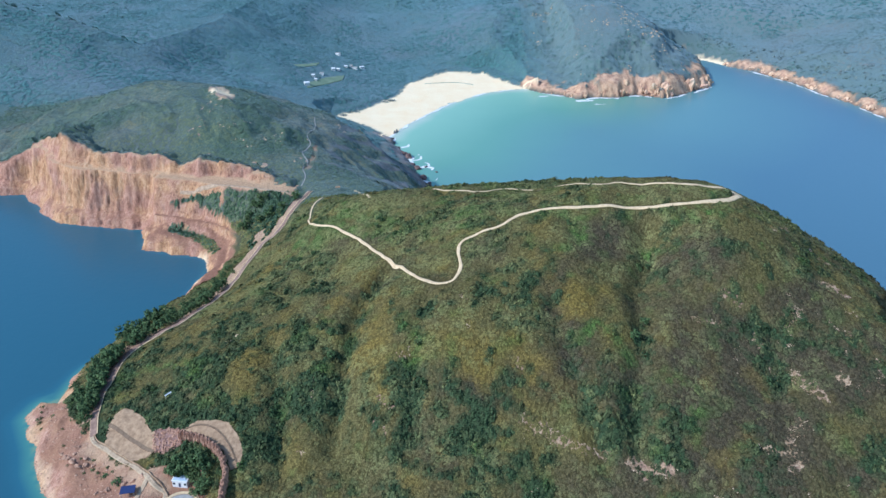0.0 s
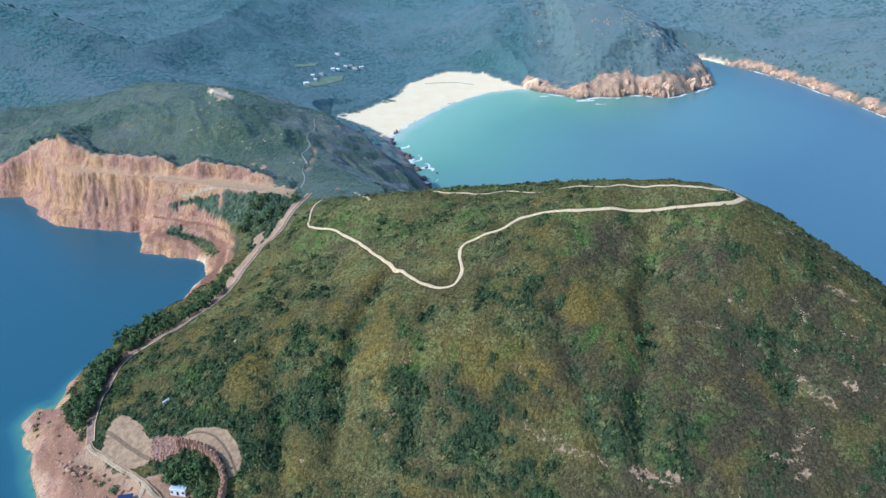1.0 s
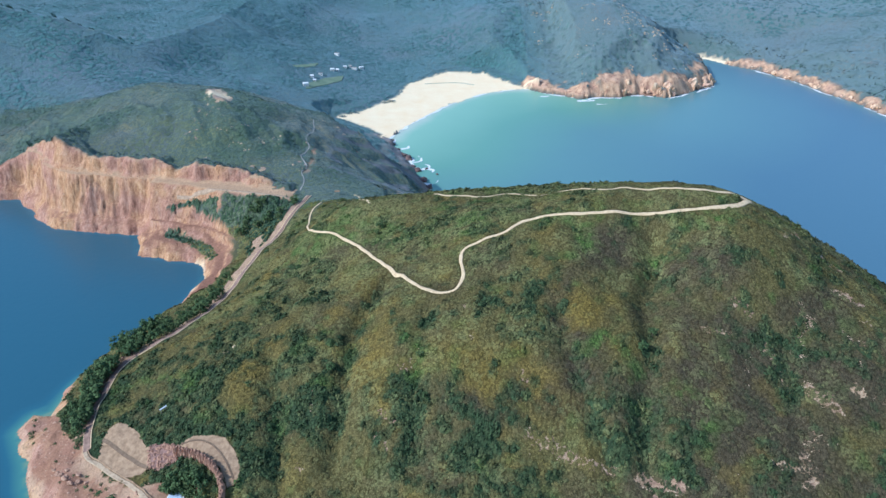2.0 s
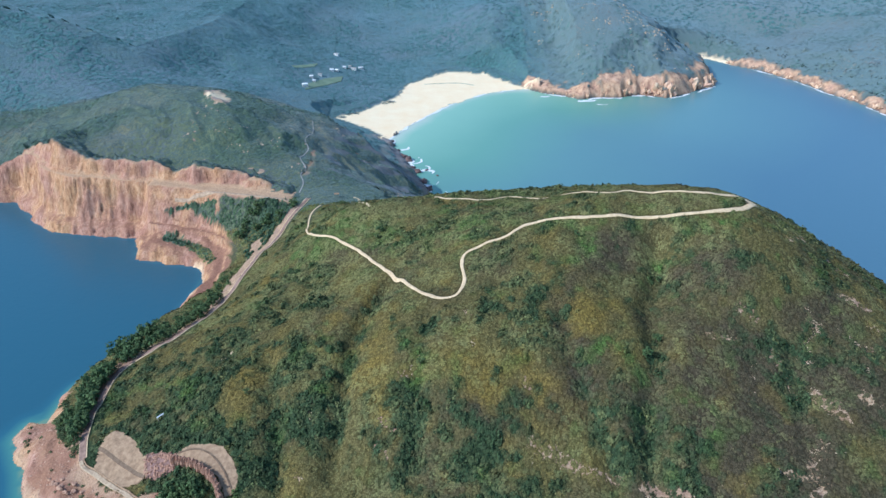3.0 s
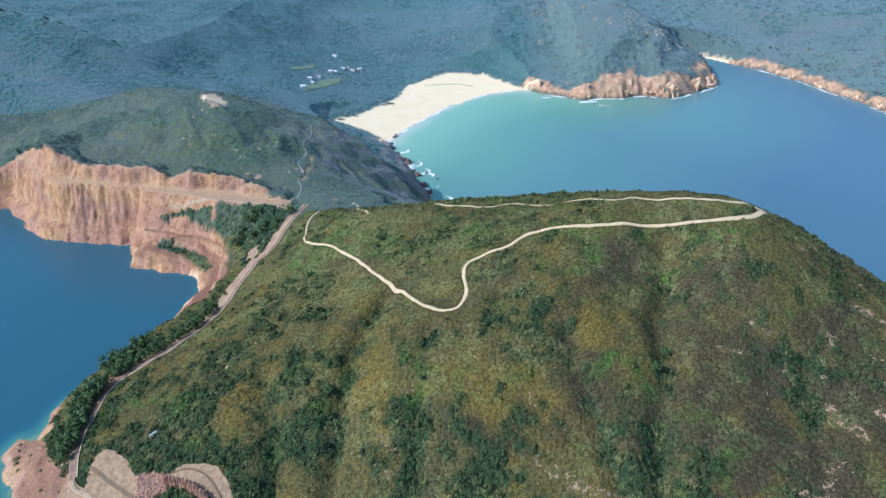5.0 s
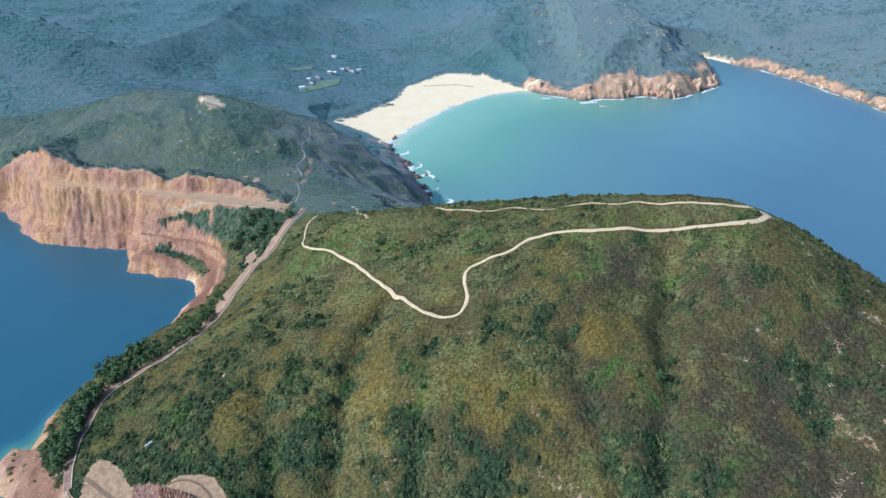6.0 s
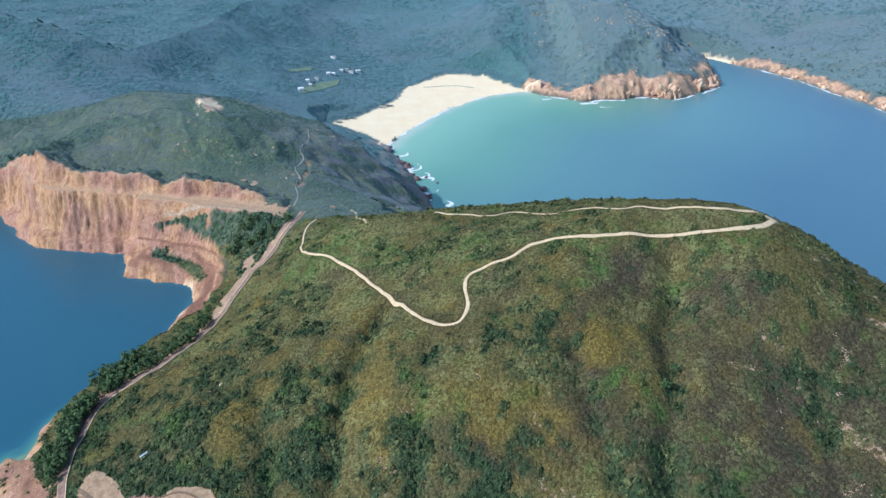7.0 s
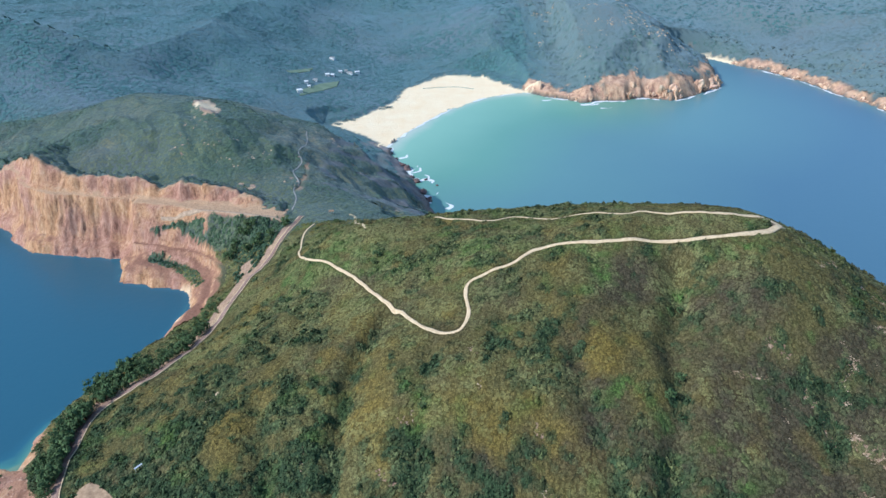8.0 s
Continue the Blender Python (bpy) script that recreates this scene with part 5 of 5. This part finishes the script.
PALE_STONE = make_simple("pale weathered stone", (0.36, 0.235, 0.13), (0.64, 0.47, 0.285), 1.5, 0.9)
x, y = sown(-120, 260, 226, 470, 0.52, 801)
x, y = x[np.abs(x) < 0.66 * y + 20], y[np.abs(x) < 0.66 * y + 20]
keep = (washed(x, y) * veins(x, y) > 0.4) & (np.random.default_rng(5).random(len(x)) < 0.85)
stones("loose_stones", x[keep], y[keep], 0.16, 0.46, 803, "pale weathered stones and gravel in washed-out runnels among the scrub", PALE_STONE)
x, y = sown(150, 420, 1130, 1420, 3.0, 825)
keep = (lumps(x, y, 30, 827, 3) > 0.45) & (np.abs(lumps(x, y, 18, 829, 3)) < 0.16) & (land(x, y)["sea"] > 25)
stones("loose_stones", x[keep], y[keep], 0.6, 1.9, 831, "pale granite outcrops scattered over the headland", PALE_STONE)
x, y = sown(-330, -60, 560, 760, 1.8, 805)
keep = (np.maximum(worn(x, y), 0.9 * dabs(x, y, [([(a, b), (a + 3, b - 4)], r) for a, b, r in ((-188, 639, 9), (-169, 615, 9), (-147, 627, 12), (-170, 580, 8), (-120, 590, 8), (-225, 592, 6))])) > 0.5) & (veins(x * 0.7, y * 0.7) > 0.4) & (np.random.default_rng(8).random(len(x)) < 0.6) & (land(x, y)["cut"] < 0.3)
stones("loose_stones", x[keep], y[keep], 0.4, 1.3, 807, "pale rock outcrops among the scrub of the quarried hill", PALE_STONE)
x, y = sown(-216, -120, 240, 335, 1.2, 811)
keep = inside(x, y, SPIT) & (np.random.default_rng(6).random(len(x)) < 0.35) & (land(x, y)["lake"] > 0.5) & (away(x, y, YARD_LINE) > 2.5)
stones("rubble", x[keep], y[keep], 0.15, 0.8, 813, "pink-brown rubble strewn over the bare spit", ROCK)
x, y = sown(-430, -160, 480, 640, 1.8, 821)
at = land(x, y)
keep = (at["cut"] > 0.6) & (at["lake"] > 2) & (at["h"] < 56) & (np.random.default_rng(7).random(len(x)) < 0.22)
stones("rubble", x[keep], y[keep], 0.2, 0.9, 823, "fallen granite blocks on the quarry terraces", ROCK)
for k, (x, y, r) in enumerate([(-178, 280, 1.3), (-175, 277, 1.7), (-172, 274.5, 1.2), (-169, 272, 1.9), (-166, 270, 1.5), (-163, 271.5, 1.2), (-170, 277, 1.0), (-164, 274, 1.1), (-159, 271, 1.4), (-151, 254, 1.1), (-147, 256, 1.5), (-143, 257.5, 1.2), (-139, 257, 1.6), (-135, 257.5, 1.1), (-131, 258, 1.3)]):
    rock = part("boulder", boulder(r, r * 0.75, r * 0.6, 950 + k, 2, 0.35, 0.3), ROCK)
    rock.matrix_basis = pose(x, y, height(x, y) + r * 0.15, 0, 0, k * 47.0)
    tagged(rock, "tan angular boulder in a bank on the spit", "boulder", "boulder bank")
for k, (x, y, r) in enumerate([(-77, 1063, 9), (-84, 1056, 6), (-119, 1005, 8), (-127, 1000, 6), (-134, 987, 7)]):
    pts, f = tufts(1, 90, np.random.default_rng(980 + k))
    me = bpy.data.meshes.new("dune_bush")
    bulk(me, pts[0] * np.array([r, r * 0.8, 2.4]), f)
    for key, v in (("lush", 0.5), ("dry", 0.5), ("tone", 0.0)):
        me.attributes.new(key, "FLOAT", "POINT").data.foreach_set("value", np.full(len(pts[0]), v, np.float32))
    me.materials.append(HAZY_HEATH)
    ob = new("dune_bush", me)
    ob.location = (x, y, height(x, y) - 0.3)
    tagged(ob, "low grey-green dune bush on the back of the beach", "bush", "dune bushes")
c = glide([(-30, 1160), (-1, 1170), (22, 1173), (42, 1166)], 1.2)
scatter("dune_grass", c, heights(c) - 0.1, np.full(len(c), 1.5), np.full(len(c), 0.4), {k: np.full(len(c), 0.6) for k in ("lush", "dry", "tone")}, HAZY_HEATH, "thin strip of dune grass across the sand", 8, 991, "grass")
for k, (x, y, r) in enumerate([(-205, 312, 2.2), (-203, 308, 1.8), (-197, 311, 1.5), (-200, 304, 1.3), (-174, 299, 2.0), (-150, 263, 2.6), (-143, 259, 3.0), (-146, 268, 1.6), (-160, 274, 1.4), (-180, 286, 1.0), (-162, 267, 1.3), (-158, 268, 1.6), (-155, 266, 1.2), (-151, 268, 1.1), (-166, 274, 1.0), (-171, 271, 0.9), (-147, 264, 1.3), (-187, 300, 1.2), (-184, 304, 0.9), (-208, 322, 1.4), (-207, 318, 1.1)]):
    pts, f = tufts(1, 60, np.random.default_rng(900 + k))
    me = bpy.data.meshes.new("bush")
    bulk(me, pts[0] * r, f)
    for key, v in (("lush", 0.7), ("dry", 0.3), ("tone", 0.1)):
        me.attributes.new(key, "FLOAT", "POINT").data.foreach_set("value", np.full(len(pts[0]), v, np.float32))
    me.materials.append(TREE_LEAF)
    ob = new("bush", me)
    ob.location = (x, y, height(x, y) - 0.2)
    tagged(ob, "single dark green bush on the bare rocky spit", "bush", "bushes on the spit")
